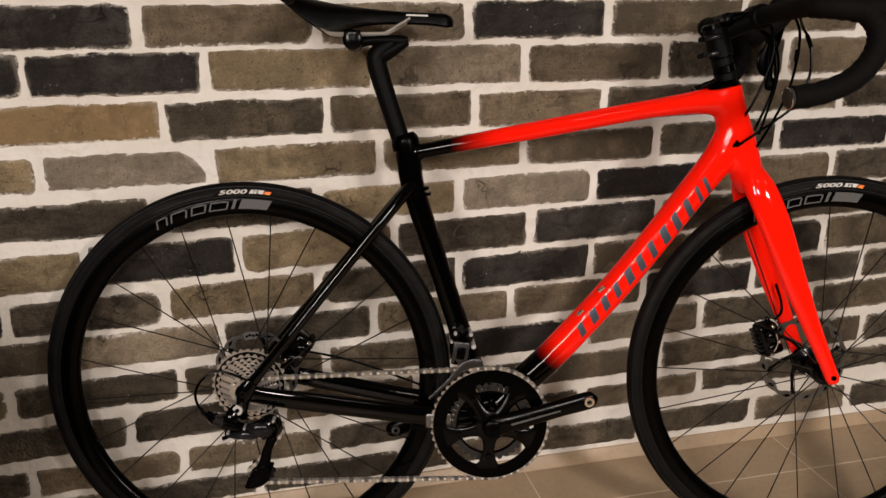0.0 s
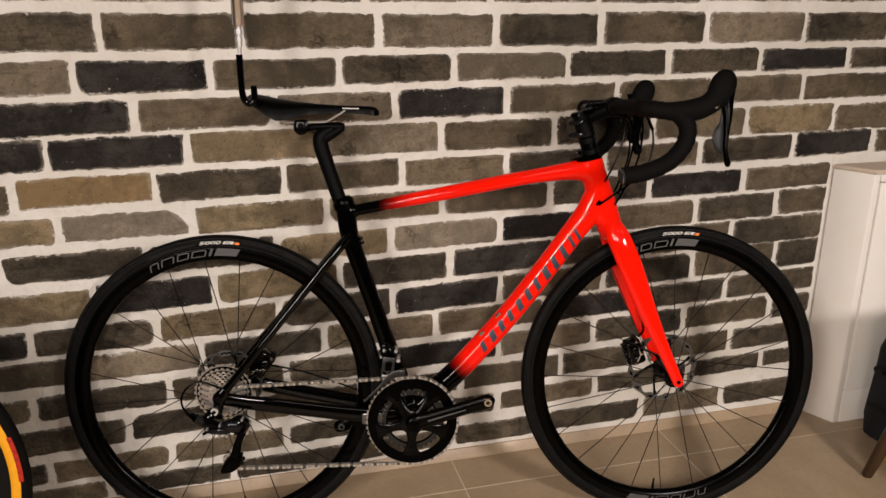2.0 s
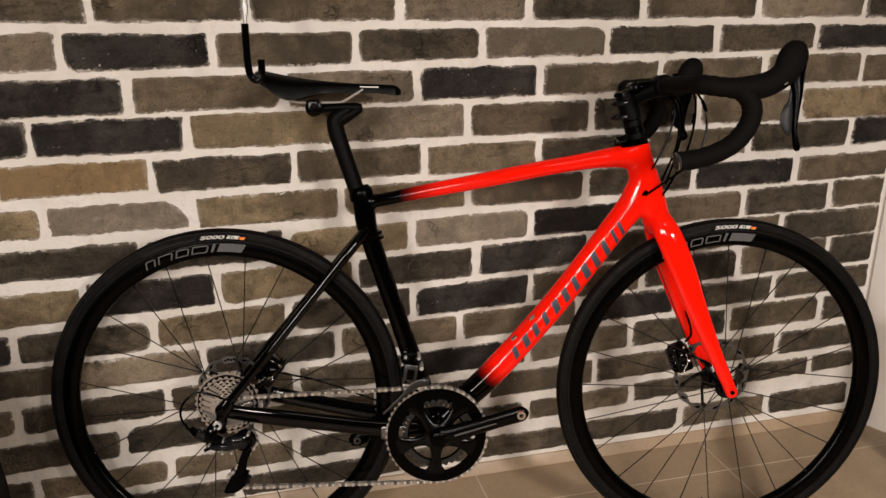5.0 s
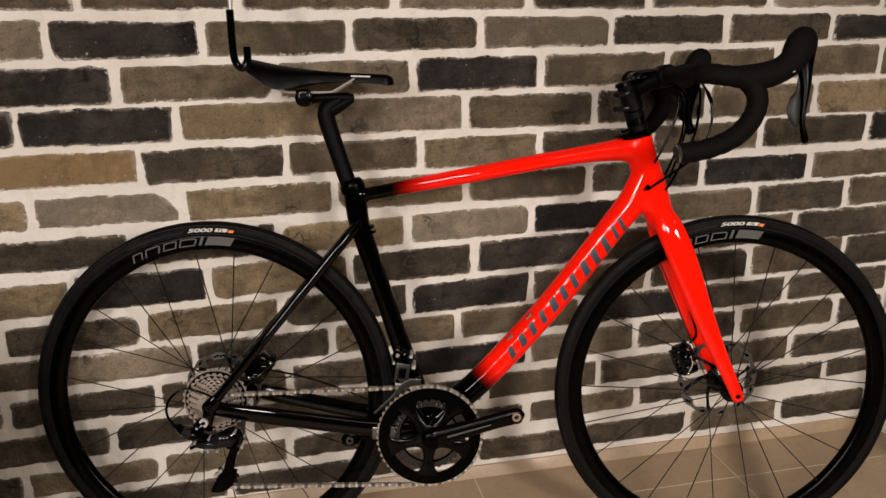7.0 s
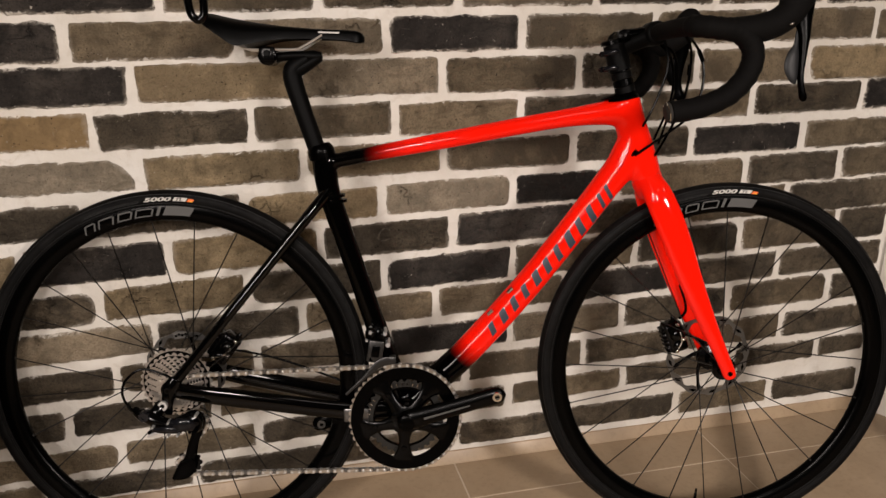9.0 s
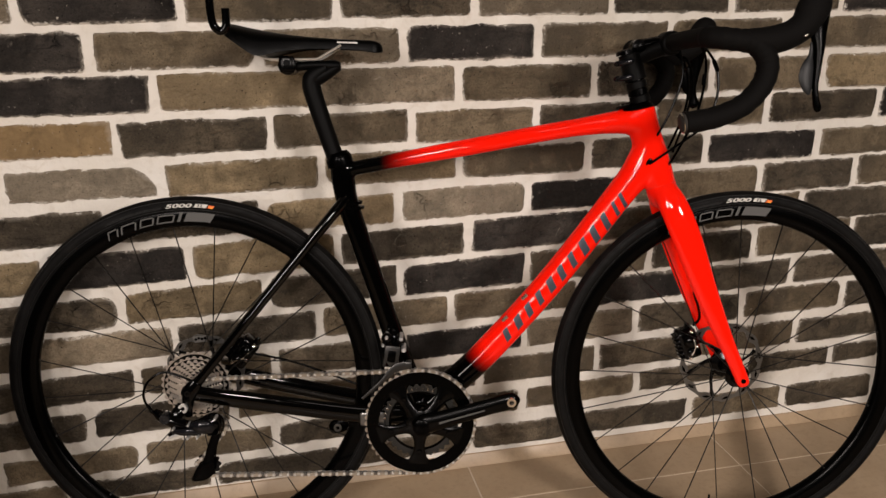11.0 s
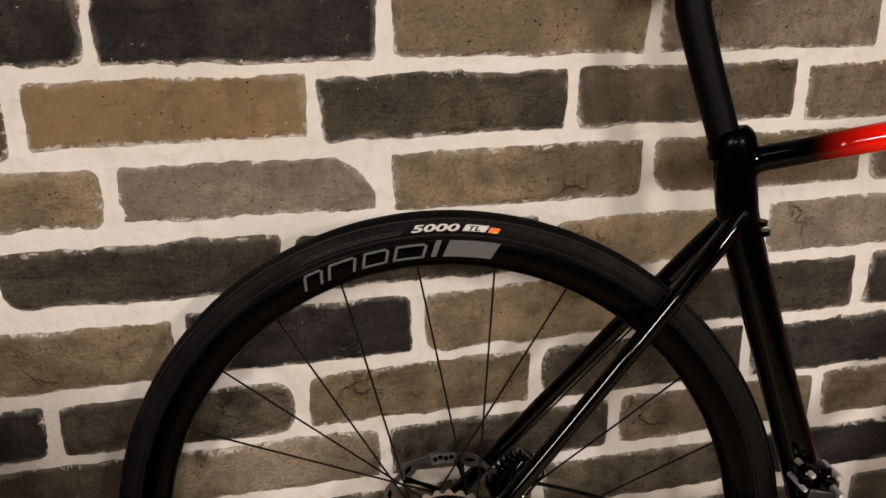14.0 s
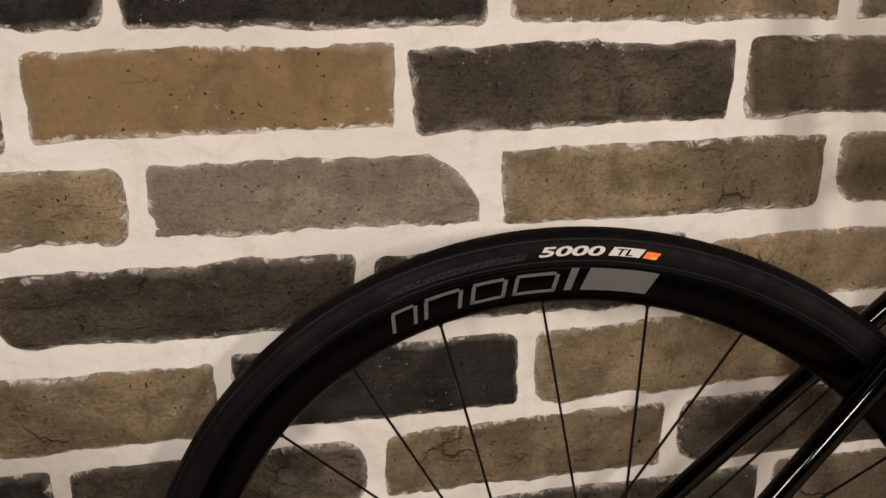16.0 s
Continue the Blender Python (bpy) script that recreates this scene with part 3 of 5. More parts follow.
        ob.parent = rim
        ob.matrix_local = Matrix.Translation(p) @ (q - p).to_track_quat("Z", "Y").to_matrix().to_4x4() @ Matrix.Diagonal((1, 1, length, 1))
    return rim


def rotor(centre, rim, radius, y):
    """A thin braking band, lace-edged, with slots, on six bent arms."""
    disc = part("brake_rotor", ring_plate(lambda a: radius + 0.0016 * math.sin(a * 12), lambda a: radius * 0.86 + 0.0035 * math.cos(a * 12 + 1), y - 0.0009, y + 0.0009, centre, 144), dark_steel, rim, "dark steel brake rotor")
    for k in range(6):
        a = radians(60 * k + 12)
        bm = tube(spline([(centre[0] + r * math.cos(a + s), y, centre[1] + r * math.sin(a + s), 0.0012, w) for r, s, w in ((0.018, -0.5, 0.0060), (0.035, -0.22, 0.0034), (radius * 0.70, 0.02, 0.0026), (radius * 0.86, 0.12, 0.0060))], 8), 8)
        part("rotor_arm", bm, anodised, disc)
    for k in range(12):
        a = 30 * k + 9
        part("rotor_slot", arc_block(centre, radius * 0.895, radius * 0.96, a, a + 7, y - 0.0012, 5), satin_black, disc)
    part("lock_ring", lathe([(0.0, y - 0.005), (0.021, y - 0.005), (0.0235, y), (0.021, y + 0.003), (0, y + 0.003)], 32, centre), anodised, disc)
    return disc


rear_wheel = wheel(REAR, "rear_wheel", "black carbon rear wheel rim with grey print", 21.0, -84.0, (-0.014, 0.0255, 1), (0.031, 0.0255, 1))
front_wheel = wheel(FRONT, "front_wheel", "black carbon front wheel rim with grey print", 14.3, -95.0, (-0.033, 0.016, 0), (0.029, 0.0235, 1))
rear_rotor = rotor(REAR, rear_wheel, 0.0725, 0.042)
rotor(FRONT, front_wheel, 0.080, 0.040)
patch = part("rotor_plate", arc_block(REAR, 0.0600, 0.0722, 106, 84, 0.0395), chain_plate, rear_rotor, "bright drilled plate on the rotor")
for a, r in ((102, 0.0660), (97, 0.0675), (92, 0.0660), (87, 0.0675)):
    part("plate_hole", lathe([(0.0, 0.0389), (0.0026, 0.0389)], 12, (REAR[0] + r * math.cos(radians(a)), REAR[1] + r * math.sin(radians(a)))), satin_black, patch)

# cassette: eleven toothed cogs
for k in range(11):
    count = (32, 28, 25, 23, 21, 19, 17, 15, 14, 12, 11)[k]
    r = count * 0.00196
    y = -0.0225 - 0.0037 * k
    part("cog", ring_plate(teeth(r, count, 0.0046), lambda a, r=r: max(r - 0.0054, 0.012), y - 0.0009, y + 0.0009, REAR, count * 6), cog_steel, rear_wheel, "toothed steel cassette cog" if not k else "")
    # black ring put in for the shade between this cog and the next
    part("cog_web", ring_plate(lambda a, r=r: r - 0.0050, lambda a, r=r: max(r * 0.70, 0.012) + 0.0015 * math.cos(6 * a), y - 0.0003, y + 0.0006, REAR, 48), anodised, rear_wheel)
part("cassette_body", lathe([(0.016, -0.02), (0.016, -0.064), (0.012, -0.066), (0.0, -0.066)], 32, REAR), anodised, rear_wheel)

# brake calipers: cast body, cooling fins, bolts and a hose joint
for name, at, tilt in (("rear_caliper", (0.074, 0.376), 38), ("front_caliper", (0.920, 0.378), -20)):
    m = Matrix.Translation((at[0], 0.046, at[1])) @ pose(0, 0, 0, 0, tilt, 0)
    bm = bmesh.new()
    add_box(bm, (-0.019, -0.017, -0.030), (0.017, 0.017, 0.030), 0.007, m, 3)
    add_ball(bm, m @ Vector((0.001, -0.018, 0.006)), (0.013, 0.007, 0.013))
    add_ball(bm, m @ Vector((-0.002, -0.016, -0.016)), (0.011, 0.006, 0.010))
    caliper = part(name, bm, gloss_black, bicycle, "glossy black disc brake caliper")
    for k in range(6):
        z = -0.024 + k * 0.0085
        part("fin", boxed((-0.025, -0.014, z), (-0.016, 0.014, z + 0.004), 0.001, m), gloss_black, caliper)
    for x, z in ((-0.008, -0.024), (0.007, 0.025), (0.010, -0.006)):
        bm = bmesh.new()
        add_ball(bm, m @ Vector((x, -0.0185, z)), (0.0042, 0.004, 0.0042), Matrix(), 12, 8)
        part("caliper_bolt", bm, chrome, caliper)
    bm = tube(spline([tuple(m @ Vector(p)) + (0.0013,) for p in ((-0.006, -0.024, -0.018), (0.004, -0.027, -0.004), (0.006, -0.026, 0.014))], 10), 8)
    part("pad_clip", bm, chrome, caliper)
    bm = tube([tuple(m @ Vector((0.006, -0.004, z))) + (r,) for z, r in ((0.026, 0.005), (0.036, 0.0048), (0.040, 0.003))], 10)
    part("hose_joint", bm, anodised, caliper)

# ---- drivetrain ----
link_silver = mat("link_silver", (0.034, 0.033, 0.032), 0.32, 0.7)
mech_grey = mat("mech_grey", (0.0065, 0.0068, 0.0085), 0.17, 0.2, 0.35)
crank_gloss = mat("crank_paint", (0.0005, 0.0005, 0.0005), 0.2, 0, 0.14)
ring_grey = mat("ring_grey", (0.022, 0.021, 0.019), 0.40, 0.2, 0.25)
crankset = part("chainring", ring_plate(teeth(0.1005, 50, 0.0045), lambda a: 0.0930, -0.0505, -0.0465, BB, 400), cog_steel, bicycle, "large black chainring with steel teeth")
part("inner_chainring", ring_plate(teeth(0.0700, 34, 0.0048), lambda a: 0.0560, -0.0430, -0.0405, BB, 272), ring_grey, crankset, "dull grey inner chainring")
part("inner_edge", ring_plate(lambda a: 0.0568, lambda a: 0.0535, -0.0436, -0.0400, BB, 120), satin_black, crankset)
part("ring_face", ring_plate(lambda a: 0.0962, lambda a: 0.0745 - 0.0085 * max(0.0, math.cos(5 * (a - radians(-93)))) ** 3, -0.0525, -0.0500, BB, 240), satin_black, crankset)
for k in range(5):
    a = radians(-93 + 72 * k)
    c, s = math.cos(a), math.sin(a)
    rows = [(BB[0] + r * c, y, BB[1] + r * s, d, q) for r, y, d, q in ((0.010, -0.056, 0.008, 0.020), (0.026, -0.0550, 0.0060, 0.0130), (0.040, -0.0540, 0.0045, 0.0100), (0.054, -0.0525, 0.0035, 0.0110), (0.066, -0.0515, 0.0030, 0.0150), (0.079, -0.0508, 0.0020, 0.0260))]
    part("spider_arm", tube(spline(rows, 20), 18), crank_gloss, crankset)
    at = (BB[0] + 0.055 * c, BB[1] + 0.055 * s)
    part("ring_bolt", lathe([(0.0, -0.0578), (0.0022, -0.0578), (0.0026, -0.0592), (0.0046, -0.0590), (0.0052, -0.0572), (0.0052, -0.050)], 18, at), anodised, crankset)
part("spider_hub", lathe([(0.0, -0.063), (0.018, -0.063), (0.026, -0.0600), (0.0285, -0.055), (0.0285, -0.046), (0.0, -0.045)], 40, BB), crank_gloss, crankset)
# chrome rods added as the bright glints on the inner ring's teeth
for a in (70, 78, 86, 94, 102, 110, 146, 154, 162, 170):
    c, s = math.cos(radians(a)), math.sin(radians(a))
    bm = bmesh.new()
    add_rod(bm, (BB[0] + 0.0630 * c, -0.0525, BB[1] + 0.0630 * s), (BB[0] + 0.0675 * c, -0.0518, BB[1] + 0.0675 * s), 0.0014, 8)
    part("shift_pin", bm, chrome, crankset)
END = (0.5625, 0.3140)
bm = tube(spline([(BB[0] - 0.012, -0.060, BB[1] - 0.003, 0.006, 0.012), (BB[0] + 0.006, -0.062, BB[1] + 0.002, 0.011, 0.0190), (BB[0] + 0.05, -0.065, BB[1] + 0.014, 0.0095, 0.0165), (0.52, -0.069, 0.3020, 0.0085, 0.0150), (END[0], -0.071, END[1], 0.0085, 0.0155), (END[0] + 0.011, -0.071, END[1] + 0.003, 0.006, 0.0095), (END[0] + 0.0155, -0.071, END[1] + 0.0045, 0.002, 0.003)], 30), 20)
crank = part("crank_arm", bm, crank_gloss, crankset, "black crank arm without pedal")
for c0, r, y in ((END, 0.0082, -0.0805),):
    ringy = [(0.0040, y + 0.002), (0.0044, y), (r, y), (r + 0.0008, y + 0.002), (r + 0.0008, y + 0.006)]
    part("pedal_thread", lathe(ringy, 24, c0), chrome, crankset)
    part("pedal_hole", lathe([(0.0, y + 0.0012), (0.0041, y + 0.0012)], 6, c0), dark_steel, crankset)
part("axle_cap", lathe([(0.0, -0.0745), (0.012, -0.0745), (0.0155, -0.072), (0.016, -0.062)], 28, (BB[0] + 0.002, BB[1])), satin_black, crankset)
bm = bmesh.new()
d = Vector((END[0] - BB[0], 0, END[1] - BB[1])).normalized()
e = Vector((-d.z, 0, d.x))
quad = [Vector((BB[0], -0.0766, BB[1])) + d * a + e * b for a, b in ((0.034, -0.002), (0.118, -0.0014), (0.118, 0.0014), (0.034, 0.002))]
for v, off in zip(quad, (0.0, -0.0030, -0.0030, 0.0)):
    v.y += off
bm.faces.new([bm.verts.new(v) for v in quad])
part("crank_stripe", bm, grey_print, crankset)
# far crank arm and bottom bracket shell
bm = tube(spline([(BB[0], 0.062, BB[1], 0.010, 0.018), (BB[0] - 0.08, 0.066, BB[1] - 0.026, 0.009, 0.015), (BB[0] - 0.158, 0.068, BB[1] - 0.055, 0.008, 0.0155), (BB[0] - 0.176, 0.068, BB[1] - 0.061, 0.005, 0.008)], 18), 16)
part("far_crank_arm", bm, satin_black, crankset)
part("far_thread", lathe([(0.0035, 0.0588), (0.0035, 0.0580), (0.0078, 0.0580), (0.0070, 0.062)], 20, (BB[0] - 0.160, BB[1] - 0.0557)), dark_steel, crankset)
part("bracket_cup", lathe([(0.026, -0.045), (0.0265, -0.036), (0.024, -0.034)], 32, BB), anodised, crankset)
bm = boxed((0.293, -0.0475, 0.262), (0.337, -0.044, 0.287), 0.003)
part("chainstay_guard", bm, dark_steel, bicycle, "small silver chainstay plate")

# chain: pairs of plates and rollers along its run
UP, LOW = (0.036, 0.268), (0.0185, 0.1955)
route = [Vector((0.0, 0, 0.338 + 0.0195))]
route += [Vector((0.02 + (0.40 - 0.02) * k / 30, 0, 0.3575 + 0.0085 * k / 30)) for k in range(1, 30)]
for k in range(0, 41):
    a = radians(90 - 180 * k / 40)
    route.append(Vector((BB[0] + 0.0985 * math.cos(a), 0, BB[1] + 0.0985 * math.sin(a))))
route += [Vector((BB[0] - (BB[0] - LOW[0]) * k / 24, 0, BB[1] - 0.0985 + (LOW[1] - 0.0215 - BB[1] + 0.0985) * k / 24)) for k in range(1, 25)]
for k in range(1, 10):
    a = radians(-90 - 95 * k / 9)
    route.append(Vector((LOW[0] + 0.0215 * math.cos(a), 0, LOW[1] + 0.0215 * math.sin(a))))
route += [Vector((LOW[0] - 0.0215, 0, LOW[1])).lerp(Vector((UP[0] + 0.018, 0, UP[1] - 0.008)), k / 6) for k in range(1, 7)]
for k in range(1, 8):
    a = radians(-20 + 170 * k / 7)
    route.append(Vector((UP[0] + 0.0205 * math.cos(a), 0, UP[1] + 0.0205 * math.sin(a))))
lengths = np.concatenate([[0], np.cumsum([(b - a).length for a, b in zip(route, route[1:])])])
stations = np.arange(0, lengths[-1], 0.0127)
flat = np.array([(p.x, p.z) for p in route])
pins = [(float(np.interp(s, lengths, flat[:, 0])), float(np.interp(s, lengths, flat[:, 1]))) for s in stations]
bm = bmesh.new()
for k, (a, b) in enumerate(zip(pins, pins[1:])):
    outer_plate = k % 2
    d = Vector((b[0] - a[0], 0, b[1] - a[1])).normalized()
    e = Vector((-d.z, 0, d.x))
    mid_y = -0.0475
    for s in (-1, 1):
        y0 = mid_y + s * (0.0030 if outer_plate else 0.0020)
        y1 = y0 + s * 0.0010
        loop = []
        for (p, sign) in ((Vector((a[0], 0, a[1])), -1), (Vector((b[0], 0, b[1])), 1)):
            for ang in (-80, -40, 0, 40, 80):
                q = p + (d * sign * math.cos(radians(ang)) + e * math.sin(radians(ang)) * sign) * 0.0038
                loop.append(q)
            loop.append((Vector((a[0], 0, a[1])) + Vector((b[0], 0, b[1]))) / 2 + e * sign * 0.0024)
        vs = [[bm.verts.new((q.x, y, q.z)) for q in loop] for y in (y0, y1)]
        # inner plates take a darker steel, painting the shade between outer plates
        for face in (bm.faces.new(vs[0]), bm.faces.new(vs[1][::-1])):
            face.material_index = 1 if outer_plate else 2
        for i in range(len(loop)):
            j = (i + 1) % len(loop)
            bm.faces.new((vs[0][i], vs[1][i], vs[1][j], vs[0][j]))
    add_sweep(bm, [(a[0], mid_y - 0.0056, a[1], 0.0012), (a[0], mid_y - 0.0052, a[1], 0.0019), (a[0], mid_y - 0.0044, a[1], 0.0023), (a[0], mid_y + 0.0046, a[1], 0.0023)], 8, (1, 0, 0))
chain_mesh = finish(bm, False)
chain_mesh.materials.append(steel)
chain_mesh.materials.append(link_plate_steel)
chain_mesh.materials.append(dark_steel)
part("chain", chain_mesh, steel, bicycle, "silver bicycle chain")

# rear derailleur
bm = bmesh.new()
add_box(bm, (-0.010, -0.074, 0.296), (0.004, -0.067, 0.345), 0.004)
hanger = part("derailleur_hanger", bm, gloss_black, bicycle)
part("dropout", tube(spline([(0.012, -0.0665, 0.358, 0.004, 0.010), (0.002, -0.0685, 0.344, 0.005, 0.013), (-0.003, -0.0690, 0.326, 0.005, 0.0105), (-0.006, -0.0690, 0.308, 0.004, 0.009)], 12), 16), gloss_black, hanger)
for at, r, y in (((-0.002, 0.341), 0.0055, -0.0755), ((-0.010, 0.316), 0.0080, -0.081)):
    part("hanger_bolt", lathe([(0.0, y + 0.0015), (r * 0.45, y + 0.0015), (r * 0.5, y), (r, y), (r, y + 0.006)], 20, at), steel if at[1] < 0.32 else anodised, hanger)
    # dark disc laid in as the shade inside the bolt's hex socket
    part("bolt_socket", lathe([(0.0, y - 0.0004), (r * 0.42, y - 0.0004), (r * 0.45, y + 0.001)], 6, at), satin_black, hanger)
bm = bmesh.new()
add_sweep(bm, spline([(-0.060, -0.076, 0.312, 0.004, 0.005), (-0.050, -0.078, 0.304, 0.008, 0.010), (-0.036, -0.083, 0.301, 0.011, 0.0125), (-0.020, -0.086, 0.294, 0.011, 0.011), (0.004, -0.088, 0.287, 0.010, 0.009), (0.028, -0.088, 0.290, 0.012, 0.014), (0.044, -0.083, 0.292, 0.010, 0.017)], 22), 16)
add_sweep(bm, spline([(-0.010, -0.072, 0.316, 0.006, 0.011), (-0.020, -0.080, 0.306, 0.007, 0.011), (-0.022, -0.084, 0.290, 0.007, 0.008), (-0.026, -0.085, 0.276, 0.005, 0.006)], 12), 12)
add_sweep(bm, spline([(-0.034, -0.088, 0.272, 0.003, 0.0035), (-0.018, -0.090, 0.276, 0.004, 0.004), (0.004, -0.092, 0.277, 0.004, 0.006), (0.022, -0.090, 0.276, 0.004, 0.006)], 12), 10)
add_ball(bm, (0.040, -0.080, 0.287), (0.021, 0.012, 0.021))
mech = part("rear_derailleur", bm, gloss_black, bicycle, "glossy black rear derailleur")
part("knuckle", tube(spline([(0.006, -0.097, 0.293, 0.003, 0.006), (0.020, -0.101, 0.291, 0.005, 0.011), (0.034, -0.100, 0.289, 0.005, 0.012), (0.044, -0.095, 0.282, 0.003, 0.007)], 14), 14), mech_grey, mech, "shiny grey derailleur knuckle")
part("link_plate", tube(spline([(-0.024, -0.098, 0.283, 0.003, 0.004), (-0.008, -0.101, 0.282, 0.0035, 0.0060), (0.006, -0.102, 0.283, 0.0035, 0.0065), (0.020, -0.100, 0.279, 0.003, 0.004)], 14), 14), mech_grey, mech)
part("spring_ring", lathe([(0.0135, -0.094), (0.0165, -0.0945), (0.0175, -0.092), (0.0175, -0.085)], 28, (0.041, 0.289)), gloss_black, mech)
part("lower_link", tube(spline([(-0.034, -0.094, 0.268, 0.0015, 0.0022), (-0.018, -0.096, 0.275, 0.0015, 0.0026), (-0.002, -0.097, 0.279, 0.0015, 0.0020)], 10), 10), steel, mech, "bright metal cable clamp")
for at, r in (((-0.022, 0.288), 0.0022), ((0.002, 0.2715), 0.0022), ((0.050, 0.306), 0.0024), ((0.004, 0.295), 0.0020), ((0.018, 0.272), 0.0022)):
    part("limit_screw", lathe([(0.0, -0.107), (r * 0.5, -0.1066), (r * 0.9, -0.1055), (r, -0.104), (r, -0.088)], 14, at), steel, mech)
for at, r in (((-0.037, 0.304), 0.0095), ((0.036, 0.288), 0.0060)):
    part("pivot", lathe([(0.0, -0.0968), (r * 0.4, -0.0968), (r * 0.45, -0.0985), (r * 0.85, -0.0985), (r, -0.095), (r, -0.082)], 24, at), mech_grey, mech)
for y in (-0.0575, -0.0385):
    bm = tube(spline([(UP[0] + 0.006, y, UP[1] + 0.012, 0.0012, 0.012), (UP[0] + 0.001, y, UP[1] - 0.015, 0.0012, 0.0085), (0.028, y, 0.232, 0.0012, 0.0072), (LOW[0], y, LOW[1], 0.0012, 0.0095), (LOW[0] - 0.012, y, LOW[1] - 0.017, 0.0012, 0.009)], 14), 8)
    part("cage_plate", bm, satin_black, mech)
bm = tube(spline([(LOW[0] + 0.010, -0.0585, LOW[1] + 0.010, 0.0018, 0.006), (LOW[0] - 0.001, -0.0590, LOW[1] - 0.004, 0.0020, 0.0155), (LOW[0] - 0.013, -0.0590, LOW[1] - 0.0155, 0.0020, 0.0130), (LOW[0] - 0.027, -0.0585, LOW[1] - 0.0250, 0.0018, 0.0030)], 14), 10)
part("cage_foot", bm, satin_black, mech)
for at in (UP, LOW):
    part("pulley", ring_plate(teeth(0.0225, 11, 0.0045), lambda a: 0.0045, -0.0495, -0.0455, at, 110), anodised, mech, "black toothed pulley")
    part("pulley_bolt", lathe([(0.0, -0.0605), (0.004, -0.0605), (0.0045, -0.058), (0.0045, -0.040)], 14, at), chrome, mech)
loop = spline([(0.012, -0.067, 0.356), (-0.004, -0.070, 0.3680), (-0.040, -0.074, 0.3810), (-0.066, -0.077, 0.3655), (-0.0755, -0.078, 0.342), (-0.0690, -0.077, 0.318), (-0.056, -0.075, 0.306)], 36)
part("gear_cable", tube([(*p, 0.0022) for p in loop], 8), satin_black, bicycle)
part("cable_ferrule", tube([(-0.0695, -0.077, 0.322, 0.0032), (-0.0655, -0.0765, 0.312, 0.0036), (-0.0575, -0.0752, 0.305, 0.0036)], 12), anodised, bicycle)

# front derailleur
bm = bmesh.new()
add_box(bm, (0.350, -0.036, 0.392), (0.374, -0.014, 0.428), 0.006)
add_ball(bm, (0.344, -0.040, 0.424), (0.010, 0.009, 0.010))
add_ball(bm, (0.366, -0.038, 0.420), (0.009, 0.008, 0.009))
add_sweep(bm, spline([(0.343, -0.042, 0.424, 0.006, 0.007), (0.340, -0.046, 0.400, 0.006, 0.006), (0.344, -0.050, 0.376, 0.005, 0.006)], 10), 12)
changer = part("front_derailleur", bm, gloss_black, bicycle, "black and silver front derailleur")
plate = part("link", boxed((-0.0135, -0.054, -0.020), (0.0135, -0.048, 0.020), 0.0025, pose(0.3515, 0, 0.3935, 0, 9, 0)), link_silver, changer, "brushed silver link arm")
part("link_slot", boxed((-0.0065, -0.0548, -0.009), (0.0075, -0.0530, 0.012), 0.002, pose(0.3515, 0, 0.3935, 0, 9, 0)), satin_black, plate)
bm = tube(spline([(0.386, -0.056, 0.378, 0.001, 0.0060), (0.370, -0.056, 0.377, 0.001, 0.0075), (0.354, -0.056, 0.370, 0.001, 0.0065), (0.334, -0.056, 0.350, 0.001, 0.0036), (0.311, -0.056, 0.329, 0.001, 0.0028), (0.299, -0.056, 0.318, 0.001, 0.0026)], 18), 8)
part("cage", bm, link_silver, changer, "grey steel cage plate")
part("cage_bridge", boxed((0.376, -0.0575, 0.372), (0.387, -0.040, 0.384), 0.002), link_silver, changer)
for p, r in (((0.3435, 0.428), 0.0030), ((0.3690, 0.4255), 0.0034), ((0.3735, 0.4050), 0.0042), ((0.337, 0.414), 0.0026)):
    part("adjuster", lathe([(0.0, -0.0535), (r * 0.5, -0.0535), (r * 0.6, -0.0545), (r, -0.0530), (r, -0.02)], 12, p), steel, changer)

# ---- saddle and post ----
matte_black = mat("matte_black", (0.0016, 0.0016, 0.0016), 0.5, 0, 0.07)
n = Nodes(matte_black)
n.bump(n.noise(700, 2, 0.5), 0.12, 0.0004)
rail_steel = mat("rail_steel", (0.62, 0.60, 0.56), 0.28, 0.7)
post = part("seat_post", tube(spline([(0.267, 0, 0.715, 0.0140, 0.0145), (0.2545, 0, 0.755, 0.0140, 0.0150), (0.2370, 0, 0.81, 0.0140, 0.0152), (0.2225, 0, 0.862, 0.0145, 0.0160), (0.2285, 0, 0.880, 0.0145, 0.0155), (0.249, 0, 0.893, 0.0135, 0.0105)], 24), 20), matte_black, bicycle, "matte black seat post with a folded head")
part("post_head", tube(spline([(0.273, 0, 0.8975, 0.011, 0.0055), (0.262, 0, 0.8965, 0.0125, 0.0095), (0.240, 0, 0.8975, 0.012, 0.008), (0.212, 0, 0.8965, 0.012, 0.0075), (0.188, 0, 0.893, 0.013, 0.010)], 18), 16), matte_black, post)
part("post_elbow", tube(spline([(0.227, 0, 0.872, 0.013, 0.013), (0.250, 0, 0.884, 0.0125, 0.0105), (0.270, 0, 0.896, 0.011, 0.008)], 10), 14), matte_black, post)
clamp = part("saddle_clamp", tube([(0.1865, -0.026, 0.8965, 0.013), (0.1865, -0.024, 0.8965, 0.0155), (0.1865, 0.024, 0.8965, 0.0155), (0.1865, 0.026, 0.8965, 0.013)], 24, (1, 0, 0)), anodised, post, "black round saddle clamp")
part("clamp_cap", boxed((0.1735, -0.031, 0.886), (0.1995, -0.025, 0.911), 0.004), anodised, clamp)
